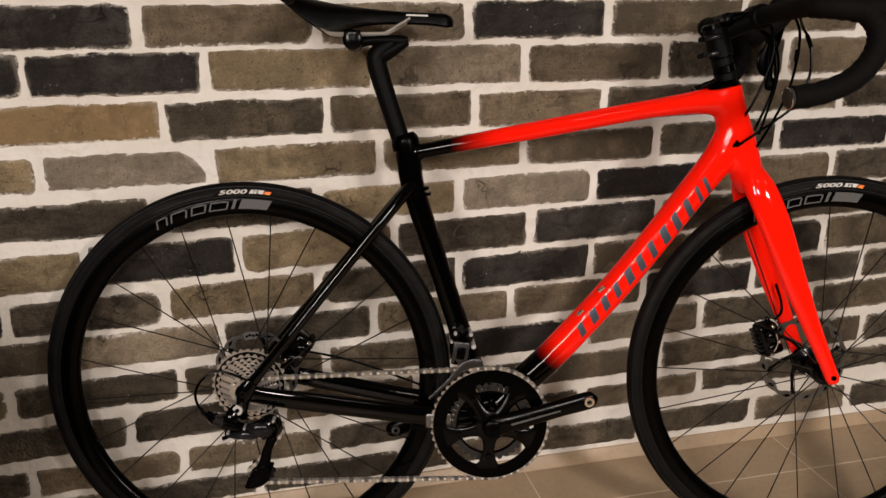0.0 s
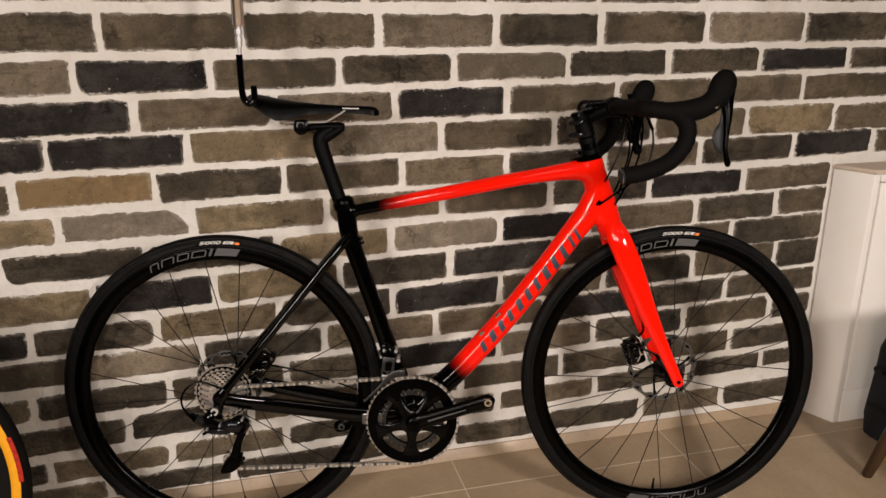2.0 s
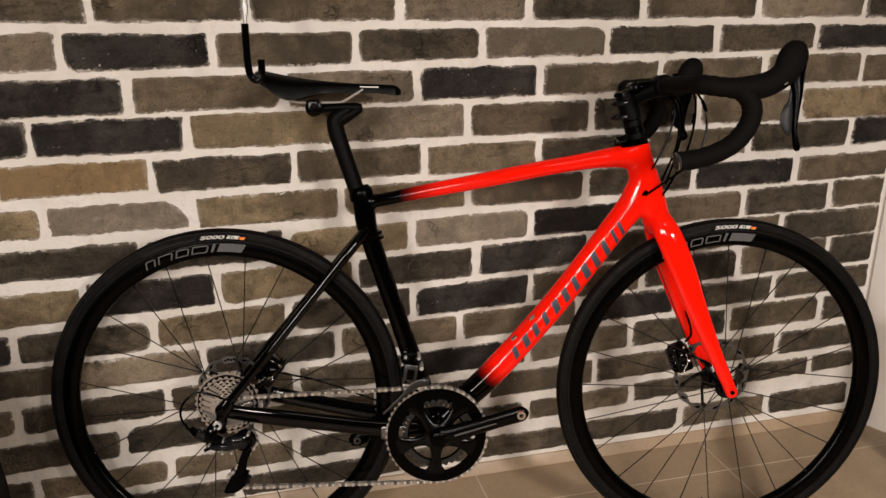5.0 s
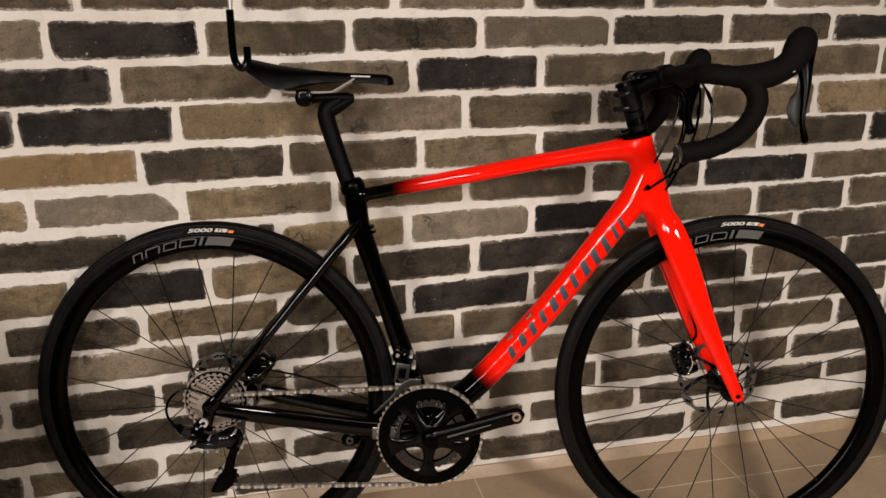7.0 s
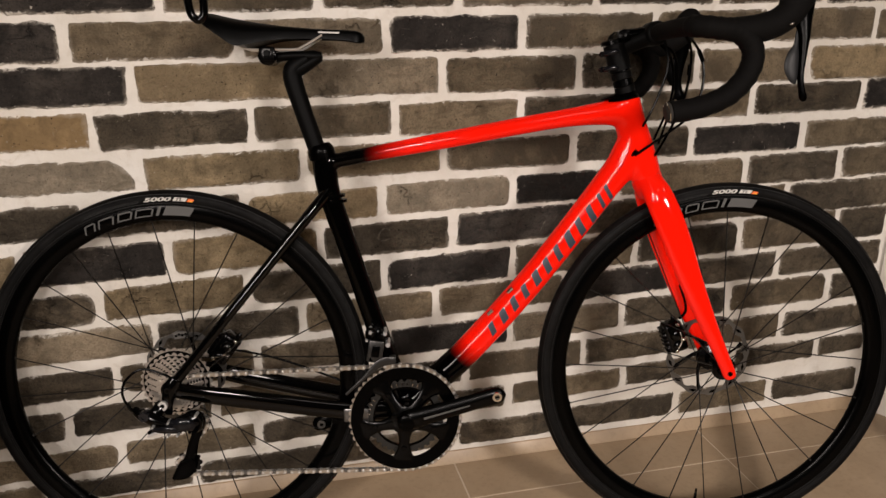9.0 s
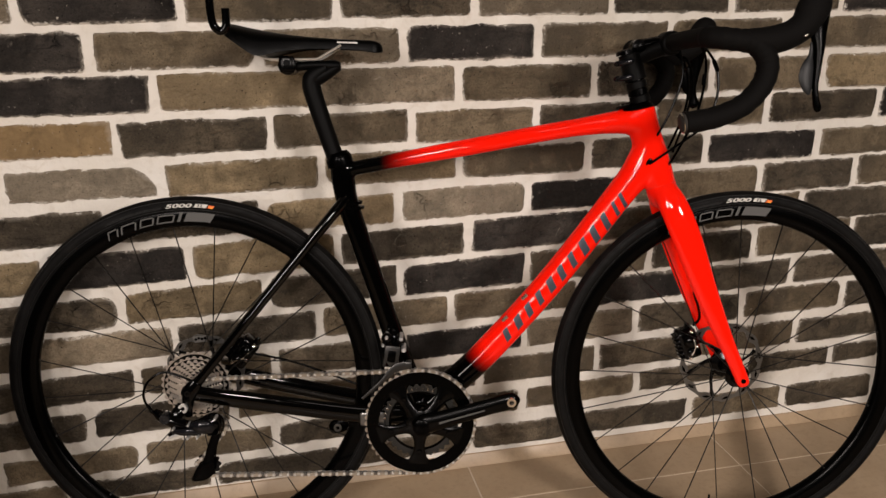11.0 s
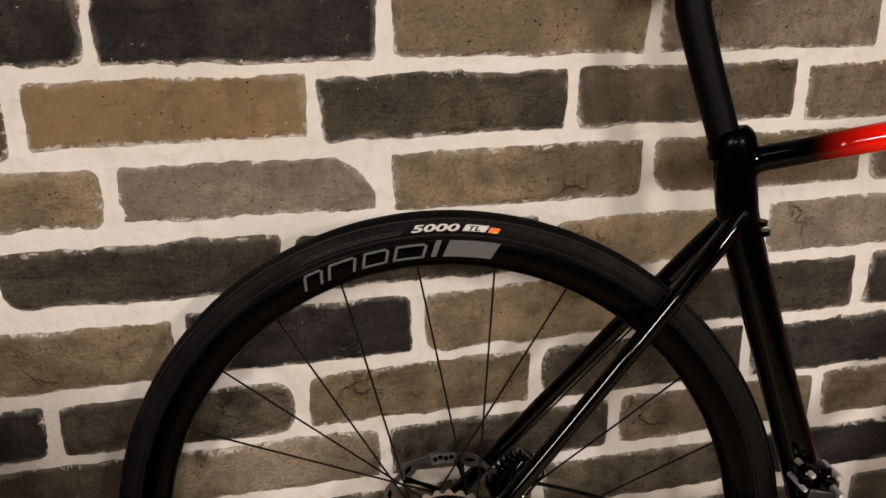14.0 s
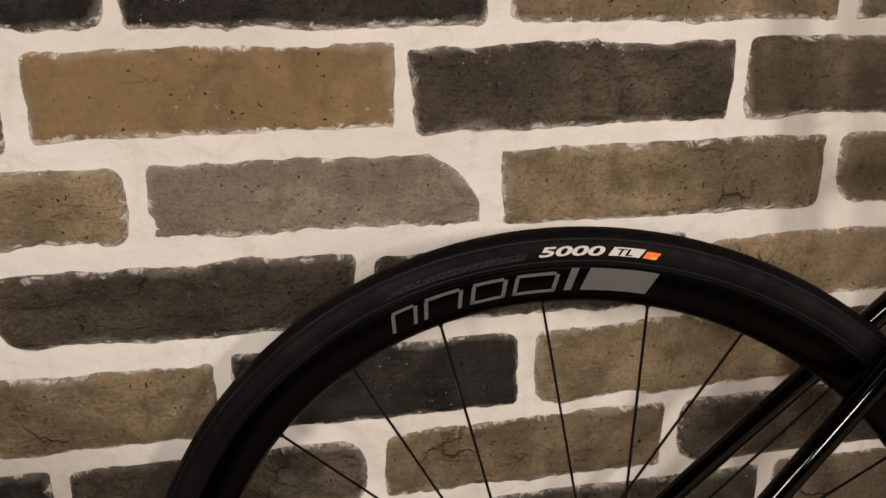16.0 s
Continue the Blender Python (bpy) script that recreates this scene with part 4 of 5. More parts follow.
part("clamp_mark", boxed((0.181, -0.0316, 0.904), (0.192, -0.0309, 0.907), 0.0002), grey_print, clamp)
part("clamp_bolt", lathe([(0.0, -0.033), (0.005, -0.033), (0.006, -0.031), (0.006, -0.028)], 16, (0.1865, 0.900)), satin_black, clamp)
part("seat_collar", tube(spline([(0.2685, 0, 0.727, 0.020, 0.023), (0.265, 0, 0.741, 0.0205, 0.0225), (0.2625, 0, 0.750, 0.0165, 0.017)], 8), 24), satin_black, bicycle, "matte black seat collar")
for v in (0.664, 0.655):
    part("tube_band", tube([(0.284 - (v - 0.66) * 0.35, 0, v - 0.004, 0.0185, 0.0215), (0.284 - (v - 0.66) * 0.35, 0, v + 0.001, 0.0188, 0.0218)], 24), satin_black, bicycle)

bm = bmesh.new()
shape_rows = [  # x, half width, top, side edge
    (0.086, 0.030, 0.956, 0.950), (0.092, 0.052, 0.960, 0.944), (0.104, 0.064, 0.960, 0.935), (0.125, 0.067, 0.9555, 0.920), (0.143, 0.062, 0.952, 0.909), (0.160, 0.054, 0.949, 0.910),
    (0.180, 0.045, 0.946, 0.915), (0.210, 0.031, 0.943, 0.920), (0.245, 0.023, 0.9405, 0.9215), (0.285, 0.0195, 0.9385, 0.921), (0.318, 0.0185, 0.9375, 0.9190), (0.335, 0.0165, 0.9365, 0.9165), (0.3435, 0.0115, 0.9335, 0.9175), (0.3475, 0.004, 0.9290, 0.9205)]
rings = []
for x, w, top_z, edge in spline([(x - 0.003, w, t + 0.003, e + 0.002) for x, w, t, e in shape_rows], 40):
    ring = []
    for j in range(24):
        a = 2 * math.pi * j / 24
        cy, sz = math.cos(a), math.sin(a)
        y = w * math.copysign(abs(cy) ** 0.75, cy)
        if sz >= 0:
            z = edge + (top_z - edge) * sz ** 0.55
            z -= 0.004 * math.exp(-(y / 0.010) ** 2)
        else:
            z = edge + 0.006 * (-sz) + 0.0
        ring.append(bm.verts.new((x, y, z)))
    rings.append(ring)
for a, b in zip(rings, rings[1:]):
    for j in range(24):
        bm.faces.new((a[j], a[(j + 1) % 24], b[(j + 1) % 24], b[j]))
bm.faces.new(rings[0][::-1])
bm.faces.new(rings[-1])
saddle = part("saddle", bm, saddle_cover, bicycle, "slim black saddle")
for s in (-1, 1):
    rail = spline([(0.126, s * 0.022, 0.930), (0.1384, s * 0.022, 0.9155), (0.149, s * 0.022, 0.9085), (0.165, s * 0.022, 0.9066), (0.20, s * 0.022, 0.9063), (0.231, s * 0.022, 0.9066), (0.2395, s * 0.0215, 0.9085), (0.2575, s * 0.0205, 0.9185), (0.2760, s * 0.0195, 0.9295)], 34)
    part("saddle_rail", tube([(*p, 0.0019) for p in rail], 8), rail_steel, saddle, "bright metal saddle rail")
bm = bmesh.new()
bm.faces.new([bm.verts.new(p) for p in ((0.270, -0.0216, 0.9325), (0.304, -0.0204, 0.9315), (0.304, -0.0200, 0.9340), (0.270, -0.0212, 0.9350))])
part("saddle_print", bm, white_print, saddle)

# ---- cockpit ----
part("headset_cover", tube([(0.787, 0, 0.822, 0.0245, 0.030), (0.786, 0, 0.828, 0.0225, 0.026), (0.7845, 0, 0.832, 0.0185, 0.0185)], 24), satin_black, bicycle)
bm = tube(spline([(0.752, 0, 0.8225, 0.012, 0.002), (0.762, 0, 0.8245, 0.016, 0.0045), (0.778, 0, 0.8265, 0.019, 0.006)], 8), 14)
part("headset_fairing", bm, satin_black, bicycle)
for k in range(4):
    z = 0.834 + k * 0.0118
    x = 0.7925 - (z - 0.832) * 0.30
    part("spacer", tube([(x, 0, z, 0.0175), (x - 0.003, 0, z + 0.0105, 0.0175)], 24), satin_black if k % 2 else matte_black, bicycle)
bm = bmesh.new()
add_sweep(bm, [(0.7810, 0, 0.872, 0.0195), (0.769, 0, 0.915, 0.0195)], 24)
add_sweep(bm, spline([(0.763, 0, 0.900, 0.016, 0.016), (0.795, 0, 0.9155, 0.0155, 0.0155), (0.828, 0, 0.929, 0.018, 0.017)], 10), 18)
add_sweep(bm, [(0.837, -0.024, 0.932, 0.014), (0.837, -0.022, 0.932, 0.018), (0.837, -0.017, 0.932, 0.0205), (0.837, 0.017, 0.932, 0.0205), (0.837, 0.022, 0.932, 0.018), (0.837, 0.024, 0.932, 0.014)], 24, (1, 0, 0))
stem = part("stem", bm, matte_black, bicycle, "black handlebar stem")
part("top_cap", tube([(0.766, 0, 0.915, 0.0200), (0.7645, 0, 0.921, 0.0190), (0.764, 0, 0.923, 0.015)], 24), satin_black, stem)
bm = bmesh.new()
add_sweep(bm, [(0.782, -0.016, 0.927, 0.006), (0.782, -0.014, 0.927, 0.0120), (0.782, 0.014, 0.927, 0.0120), (0.782, 0.016, 0.927, 0.006)], 20, (1, 0, 0))
add_sweep(bm, spline([(0.772, 0, 0.925, 0.014, 0.010), (0.795, 0, 0.930, 0.015, 0.011), (0.818, 0, 0.936, 0.012, 0.007)], 10), 14)
part("stem_mount", bm, satin_black, stem, "low black accessory on the stem")
for z in (0.8735, 0.8995):
    bm = bmesh.new()
    add_sweep(bm, [(0.7490, -0.012, z - 0.0015, 0.0035), (0.7500, -0.013, z - 0.001, 0.0048), (0.768, -0.018, z + 0.0025, 0.0052), (0.772, -0.017, z + 0.003, 0.003)], 12)
    add_sweep(bm, [(0.7490, 0.012, z - 0.0015, 0.0035), (0.7500, 0.013, z - 0.001, 0.0048), (0.768, 0.018, z + 0.0025, 0.0052), (0.772, 0.017, z + 0.003, 0.003)], 12)
    part("stem_bolt", bm, mech_grey, stem, "dark stem clamp ear with bolt")


paddle_grey = mat("paddle_grey", (0.013, 0.0135, 0.0145), 0.42, 0.0, 0.2)
plug_rubber = mat("plug_rubber", (0.030, 0.027, 0.024), 0.8, 0, 0.1)


def drop_bar(s, half):
    pts = [(0.837, 0.0, 0.932), (0.837, s * 0.05, 0.933), (0.838, s * (half - 0.045), 0.932), (0.846, s * (half - 0.012), 0.930), (0.872, s * (half + 0.002), 0.926), (0.899, s * (half + 0.004), 0.922), (0.918, s * (half + 0.005), 0.906), (0.9245, s * (half + 0.006), 0.884), (0.9150, s * (half + 0.007), 0.856), (0.888, s * (half + 0.009), 0.829), (0.845, s * (half + 0.011), 0.8115), (0.8005, s * (half + 0.013), 0.8045)]
    pts = [(x - (0.028 * abs(q) / half if s > 0 else 0.0), q, z) for x, q, z in pts]
    if s > 0:
        pts = pts[:-1]  # the far drop is cut shorter
    path = spline(pts, 90)
    rows = []
    for k, p in enumerate(path):
        grip = 0.0162 if k > 20 else 0.0145
        rows.append((*p, grip + (0.0007 if (k % 4) < 2 and k > 20 else 0.0)))
    bar = part("handlebar", tube(rows, 18), tape, bicycle, "black taped drop handlebar")
    end = path[-1]
    part("bar_plug", tube([(end[0] + 0.0, end[1], end[2], 0.0150), (end[0] - 0.004, end[1], end[2] - 0.0006, 0.0155), (end[0] - 0.006, end[1], end[2] - 0.001, 0.0125)], 20), plug_rubber, bar, "dark bar end plug")
    part("plug_ring", tube([(end[0] - 0.0042, end[1], end[2] - 0.0006, 0.0158), (end[0] - 0.0052, end[1], end[2] - 0.0008, 0.0150)], 20, (0, 1, 0), False), chrome, bar)
    y = s * (half + 0.003)
    back, reach = (0.028, 0.046) if s > 0 else (0.0, 0.0)
    sink = 0.008 if s > 0 else 0.0
    hood = part("brake_hood", tube(spline([(q[0] - back, q[1], q[2] - sink * (q[0] - 0.886) / 0.11, *q[3:]) for q in [(0.886, y, 0.924, 0.0165, 0.0170), (0.912, y, 0.924, 0.0175, 0.0195), (0.936, y, 0.9265, 0.0175, 0.0210), (0.958, y, 0.934, 0.0175, 0.0205), (0.976, y, 0.947, 0.0175, 0.0215), (0.987, y - s * 0.002, 0.964, 0.0185, 0.0250), (0.993, y - s * 0.003, 0.979, 0.0180, 0.0240), (0.996, y - s * 0.003, 0.991, 0.0140, 0.0185), (0.9975, y - s * 0.003, 0.998, 0.0085, 0.0110), (0.998, y - s * 0.003, 1.0005, 0.002, 0.003)]], 36), 22), tape, bicycle, "black rubber brake hood")
    bm = tube(spline([(q[0] - reach, *q[1:4], q[4] * (1.7 if s > 0 else 1.0)) for q in [(0.997, y, 0.962, 0.010, 0.017), (0.9985, y, 0.938, 0.0088, 0.0130), (1.0, y + s * 0.003, 0.912, 0.0074, 0.0088), (0.9985, y + s * 0.005, 0.884, 0.0062, 0.0058), (0.9970, y + s * 0.007, 0.856, 0.0055, 0.0046), (0.9995, y + s * 0.008, 0.838, 0.0052, 0.0050), (1.0030, y + s * 0.008, 0.826, 0.0050, 0.0062), (1.0050, y + s * 0.008, 0.820, 0.003, 0.0035)]], 28), 14)
    part("brake_lever", bm, satin_black, hood, "black brake lever")
    bm = tube(spline([(q[0] - reach, *q[1:]) for q in [(0.991, y, 0.922, 0.002, 0.003), (0.989, y + s * 0.002, 0.902, 0.002, 0.004), (0.985, y + s * 0.004, 0.887, 0.003, 0.0095), (0.983, y + s * 0.005, 0.870, 0.003, 0.0115), (0.986, y + s * 0.006, 0.854, 0.0025, 0.0075), (0.990, y + s * 0.006, 0.845, 0.001, 0.002)]], 22), 12)
    part("shift_paddle", bm, paddle_grey if s < 0 else satin_black, hood, "dark grey shift paddle" if s < 0 else "")
    bm = bmesh.new()
    add_ball(bm, (0.973 - back, y + s * 0.0165, 0.931), (0.0045, 0.002, 0.0018), pose(0, 0, 0, 0, -25, 0), 12, 6)
    part("hood_badge", bm, chrome, hood)
    return bar


drop_bar(-1, 0.186)
drop_bar(1, 0.176)
for pts in (
    [(0.846, -0.030, 0.918), (0.853, -0.030, 0.893), (0.852, -0.030, 0.8667), (0.838, -0.028, 0.822), (0.822, -0.022, 0.7846), (0.812, -0.010, 0.765)],
    [(0.868, -0.060, 0.928), (0.886, -0.045, 0.905), (0.890, -0.035, 0.865), (0.884, -0.030, 0.8215), (0.868, -0.028, 0.780), (0.845, -0.020, 0.732), (0.834, -0.004, 0.712)],
    [(0.866, -0.080, 0.930), (0.8911, -0.040, 0.917), (0.908, -0.030, 0.899), (0.9146, -0.030, 0.8786), (0.9155, -0.032, 0.852), (0.9110, -0.034, 0.8296), (0.901, -0.036, 0.804), (0.8821, -0.037, 0.7842), (0.845, -0.034, 0.757), (0.8035, -0.0290, 0.7275)],
    [(0.858, 0.060, 0.925), (0.880, 0.040, 0.900), (0.882, 0.020, 0.860), (0.872, 0.004, 0.815), (0.846, 0.002, 0.752)],
    [(0.866, 0.080, 0.925), (0.893, 0.060, 0.905), (0.897, 0.040, 0.865), (0.884, 0.020, 0.820), (0.856, 0.006, 0.745)],
):
    part("brake_hose", tube([(*p, 0.0022) for p in spline(pts, 28)], 8), satin_black, bicycle, "thin black hose")
for p, q in (((0.905, -0.031, 0.903), (0.914, -0.030, 0.884)), ((0.8895, -0.036, 0.880), (0.8890, -0.034, 0.862))):
    part("hose_sleeve", tube([(*p, 0.0028), (*p, 0.0036), (*q, 0.0036), (*q, 0.0028)], 10), satin_black, bicycle)
part("fork_hose", tube([(*p, 0.0024) for p in spline([(0.9205, 0.034, 0.480), (0.9215, 0.031, 0.474), (0.930, 0.030, 0.450), (0.934, 0.034, 0.428), (0.926, 0.042, 0.412)], 16)], 8), satin_black, bicycle)
part("stay_hose", tube([(*p, 0.0022) for p in spline([(0.30, 0.042, 0.30), (0.18, 0.052, 0.345), (0.10, 0.056, 0.365), (0.07, 0.05, 0.37)], 16)], 8), satin_black, bicycle)
bm = boxed((0.268, -0.012, 0.240), (0.292, 0.012, 0.262), 0.006)
part("cable_guide", bm, satin_black, bicycle)

# ---- hanging hook over the saddle ----
hook = thing("hanging_hook", "bright steel hanging rod with a black rubber-coated hook beside the saddle", "hook", pose(-0.456, -0.19, 0.0))
polished = mat("polished_steel", (0.86, 0.83, 0.82), 0.2, 1.0)
part("rod", tube([(0.003, 0, 2.6, 0.0110), (0.003, 0, 1.096, 0.0110), (0.003, 0, 1.092, 0.0085)], 24, (1, 0, 0)), polished, hook, "bright steel rod")
part("thin_rod", tube([(0.003, 0, 1.094, 0.0050), (0.002, 0, 1.075, 0.0045), (0.001, 0, 1.036, 0.0030)], 14, (1, 0, 0)), steel, hook)
for z, r in ((1.082, 0.0070), (1.069, 0.0060), (1.060, 0.0050)):
    part("nut", tube([(0.002, 0, z - 0.004, r), (0.002, 0, z + 0.004, r)], 6, (1, 0, 0)), steel, hook)
path = spline([(0.0, 0, 1.042), (0.0, 0, 1.0), (0.0005, 0, 0.974), (0.004, 0, 0.9585), (0.012, 0, 0.9515), (0.0195, 0, 0.956), (0.022, 0, 0.966), (0.022, 0, 0.985)], 40)
part("coated_hook", tube([(*p, 0.0062) for p in path], 14, (0, 1, 0)), gloss_black, hook, "glossy black coated hook")

# ---- the neighbouring wheel ----
other = thing("bicycle_wheel", "black disc bicycle wheel with yellow-walled tyre on the floor", "wheel", pose(-1.210, -0.35, 0.0))
HUB = (0.0, 0.338)
part("disc", lathe([(0.0, -0.022), (0.03, -0.022), (0.12, -0.018), (0.25, -0.013), (0.306, -0.0125), (0.308, 0.0), (0.306, 0.0125), (0.25, 0.013), (0.12, 0.018), (0.03, 0.022), (0.0, 0.022)], 120, HUB), disc_black, other, "matte black solid disc")
part("sidewall", lathe([(0.306, -0.0115), (0.3095, -0.0138), (0.3155, -0.0150), (0.321, -0.0142), (0.3235, -0.0125)], 120, HUB), yellow_wall, other, "yellow tyre sidewall")
part("tread", lathe([(0.3225, -0.0134), (0.327, -0.0122), (0.332, -0.0092), (0.3362, -0.0045), (0.338, 0.0), (0.3362, 0.0045), (0.332, 0.0092), (0.327, 0.0122), (0.3225, 0.0134)], 120, HUB), rubber, other, "black tyre tread")
part("far_sidewall", lathe([(0.306, 0.0115), (0.3095, 0.0138), (0.3155, 0.0150), (0.321, 0.0142), (0.3235, 0.0125)], 120, HUB), yellow_wall, other)
part("tyre_label", arc_block(HUB, 0.3205, 0.3285, -3.0, 13.0, -0.0150), red_label, other, "red print")
part("valve_cover", lathe([(0.0, -0.0165), (0.012, -0.0163), (0.0125, -0.0135)], 20, (0.246, 0.345)), grey_print, other)

# ---- slim white shoe cabinet ----
CX, CD, CH = 1.103, 0.103, 0.730
# the top board is a darker beige than the white boards
cabinet_beige = mat("cabinet_top", (0.60, 0.50, 0.40), 0.5, 0, 0.35)
n = Nodes(cabinet_beige)
n.colour(n.mix(n.noise(9, 5, 0.6), (0.64, 0.54, 0.43), (0.54, 0.44, 0.34)))


def slab(corners, z0, z1, bevel=0.0015):
    """An upright board over a ground plan of corners."""
    bm = bmesh.new()
    low = [bm.verts.new((x, y, z0)) for x, y in corners]
    high = [bm.verts.new((x, y, z1)) for x, y in corners]
    count = len(corners)
    bm.faces.new(low[::-1])
    bm.faces.new(high)
    for k in range(count):
        bm.faces.new((low[k], low[(k + 1) % count], high[(k + 1) % count], high[k]))
    bmesh.ops.bevel(bm, geom=bm.edges[:], offset=bevel, segments=2, affect="EDGES", profile=0.5)
    return bm


cabinet = thing("shoe_cabinet", "slim white lacquered cabinet with a black handle against the brick wall", "cabinet", pose(CX, -0.004, 0.0))
part("side_panel", slab(((-0.044, -0.004), (0.0, -CD + 0.004), (0.018, -CD + 0.004), (-0.020, -0.004)), 0.0, CH - 0.012), white_lacquer, cabinet, "splayed white side board")
part("side_panel", boxed((0.754, -CD + 0.018, 0.0), (0.772, -0.004, CH - 0.012), 0.0015), white_lacquer, cabinet)
part("cabinet_top", slab(((-0.046, -0.004), (0.0, -CD), (0.774, -CD), (0.774, -0.004)), CH - 0.011, CH), cabinet_beige, cabinet, "pale beige top board")
part("back_panel", boxed((-0.010, -0.012, 0.05), (0.754, -0.006, CH - 0.012)), white_lacquer, cabinet)
part("plinth", boxed((0.019, -CD + 0.002, 0.0), (0.754, -CD + 0.018, 0.098), 0.001), white_lacquer, cabinet)
part("upper_rail", boxed((0.019, -CD, CH - 0.031), (0.754, -CD + 0.018, CH - 0.012), 0.001), white_lacquer, cabinet)
flap = part("flap_door", boxed((0.0205, -CD - 0.001, 0.1005), (0.752, -CD + 0.016, CH - 0.0345), 0.0015), white_lacquer, cabinet)
bm = tube(spline([(0.157, -CD - 0.024, 0.603, 0.007, 0.006), (0.165, -CD - 0.028, 0.603, 0.011, 0.010), (0.254, -CD - 0.029, 0.604, 0.012, 0.0115), (0.343, -CD - 0.028, 0.603, 0.011, 0.010), (0.351, -CD - 0.024, 0.603, 0.007, 0.006)], 20), 14)
handle = part("handle", bm, gloss_black, flap, "glossy black oval handle")
for x in (0.194, 0.314):
    bm = bmesh.new()
    add_rod(bm, (x, -CD - 0.026, 0.603), (x, -CD, 0.603), 0.004)
    part("handle_post", bm, gloss_black, cabinet)

# ---- plaid stool ----
stool = thing("stool", "low stool upholstered in black and cream plaid with splayed wooden legs", "stool", pose(0.999, -0.345, 0.0))
SW, SD, Z0, Z1, CR = 0.46, 0.44, 0.262, 0.447, 0.055


def outline(inset, count=9):
    """A rounded square, from its far west corner round."""
    pts = []
    r = max(CR - inset * 0.6, 0.01)
    for cx, cy, a0 in ((inset + r, -inset - r, 90), (inset + r, -SD + inset + r, 180), (SW - inset - r, -SD + inset + r, 270), (SW - inset - r, -inset - r, 0)):
        for k in range(count):
            a = radians(a0 + 90 * k / (count - 1))
            pts.append((cx + r * math.cos(a), cy + r * math.sin(a)))
    return pts


bm = bmesh.new()
uv = bm.loops.layers.uv.new("weave")
levels = [(0.030, Z0 - 0.004), (0.010, Z0 + 0.002), (0.002, Z0 + 0.014), (0.0, Z0 + 0.04), (-0.004, Z0 + 0.09), (-0.002, Z1 - 0.035), (0.004, Z1 - 0.016), (0.014, Z1 - 0.004), (0.026, Z1 + 0.002), (0.08, Z1 + 0.010), (0.15, Z1 + 0.014)]
rings = [[bm.verts.new((x, y, z)) for x, y in outline(i)] for i, z in levels]
count = len(rings[0])
girth = [0.0]
for (x0, y0), (x1, y1) in zip(outline(0), outline(0)[1:] + outline(0)[:1]):
    girth.append(girth[-1] + math.hypot(x1 - x0, y1 - y0))
for k, (a, b) in enumerate(zip(rings, rings[1:])):
    for j in range(count):
        f = bm.faces.new((a[j], a[(j + 1) % count], b[(j + 1) % count], b[j]))
        for loop, g in zip(f.loops, (girth[j], girth[j + 1], girth[j + 1], girth[j])):
            co = loop.vert.co
            loop[uv].uv = (g, co.z) if k < 6 else (co.x, co.y)
f = bm.faces.new(rings[-1])
for loop in f.loops:
    loop[uv].uv = (loop.vert.co.x, loop.vert.co.y)
part("cushion", bm, plaid, stool, "black and cream plaid woollen cushion")
piping = [(x, y, Z1 - 0.012, 0.0035) for x, y in outline(0.006)]
part("piping", tube(piping + piping[:1], 8, (0, 0, 1), False), plaid, stool)
part("base_frame", boxed((0.045, -SD + 0.045, Z0 - 0.022), (SW - 0.045, -0.045, Z0 - 0.002), 0.004), black_plastic, stool)
for x, y, dx, dy in ((0.034, -0.055, -0.035, 0.055), (0.055, -SD + 0.06, -0.06, -0.05), (SW - 0.055, -SD + 0.06, 0.06, -0.05), (SW - 0.055, -0.06, 0.06, 0.05)):
    part("leg", tube([(x, y, Z0 - 0.004, 0.019), (x + dx * 0.5, y + dy * 0.5, Z0 * 0.5, 0.0165), (x + dx, y + dy, 0.004, 0.0125), (x + dx, y + dy, 0.0, 0.0105)], 18, (1, 0, 0)), wood, stool, "dark stained tapered wooden leg")

# ---- rucksack between cabinet and stool ----
rucksack = thing("rucksack", "dark navy cloth rucksack standing on the floor beside the cabinet", "bag", pose(1.135, -0.150, 0.0))
bm = bmesh.new()
rings = []
for z, w, d, lift in ((0.0, 0.120, 0.050, 0), (0.012, 0.135, 0.060, 0), (0.06, 0.140, 0.066, 0), (0.16, 0.138, 0.068, 0), (0.26, 0.130, 0.060, 0), (0.315, 0.116, 0.048, 0), (0.35, 0.090, 0.034, 0), (0.362, 0.050, 0.018, 0)):
    rings.append([bm.verts.new((0.135 + (w + 0.004 * math.sin(5 * a + z * 30)) * math.copysign(abs(math.cos(a)) ** 0.6, math.cos(a)), -0.062 + (d + 0.004 * math.cos(4 * a + z * 40)) * math.copysign(abs(math.sin(a)) ** 0.6, math.sin(a)), z)) for a in (2 * math.pi * k / 28 for k in range(28))])
for a, b in zip(rings, rings[1:]):
    for j in range(28):
        bm.faces.new((a[j], a[(j + 1) % 28], b[(j + 1) % 28], b[j]))
bm.faces.new(rings[0][::-1])
bm.faces.new(rings[-1])
sack = part("sack", bm, navy_cloth, rucksack)
bm = tube([(*p, 0.004, 0.009) for p in spline([(0.13, -0.062, 0.352), (0.16, -0.068, 0.392), (0.21, -0.07, 0.408), (0.25, -0.066, 0.39), (0.26, -0.062, 0.345)], 20)], 10)
part("carry_loop", bm, navy_cloth, rucksack)
for z in (0.10, 0.205):
    bm = tube(spline([(0.012, -0.112, z, 0.0015, 0.006), (-0.004, -0.090, z + 0.003, 0.0015, 0.006), (-0.006, -0.062, z + 0.005, 0.0015, 0.006), (-0.004, -0.032, z, 0.0015, 0.006)], 12), 8)
    part("side_strap", bm, black_plastic, rucksack)
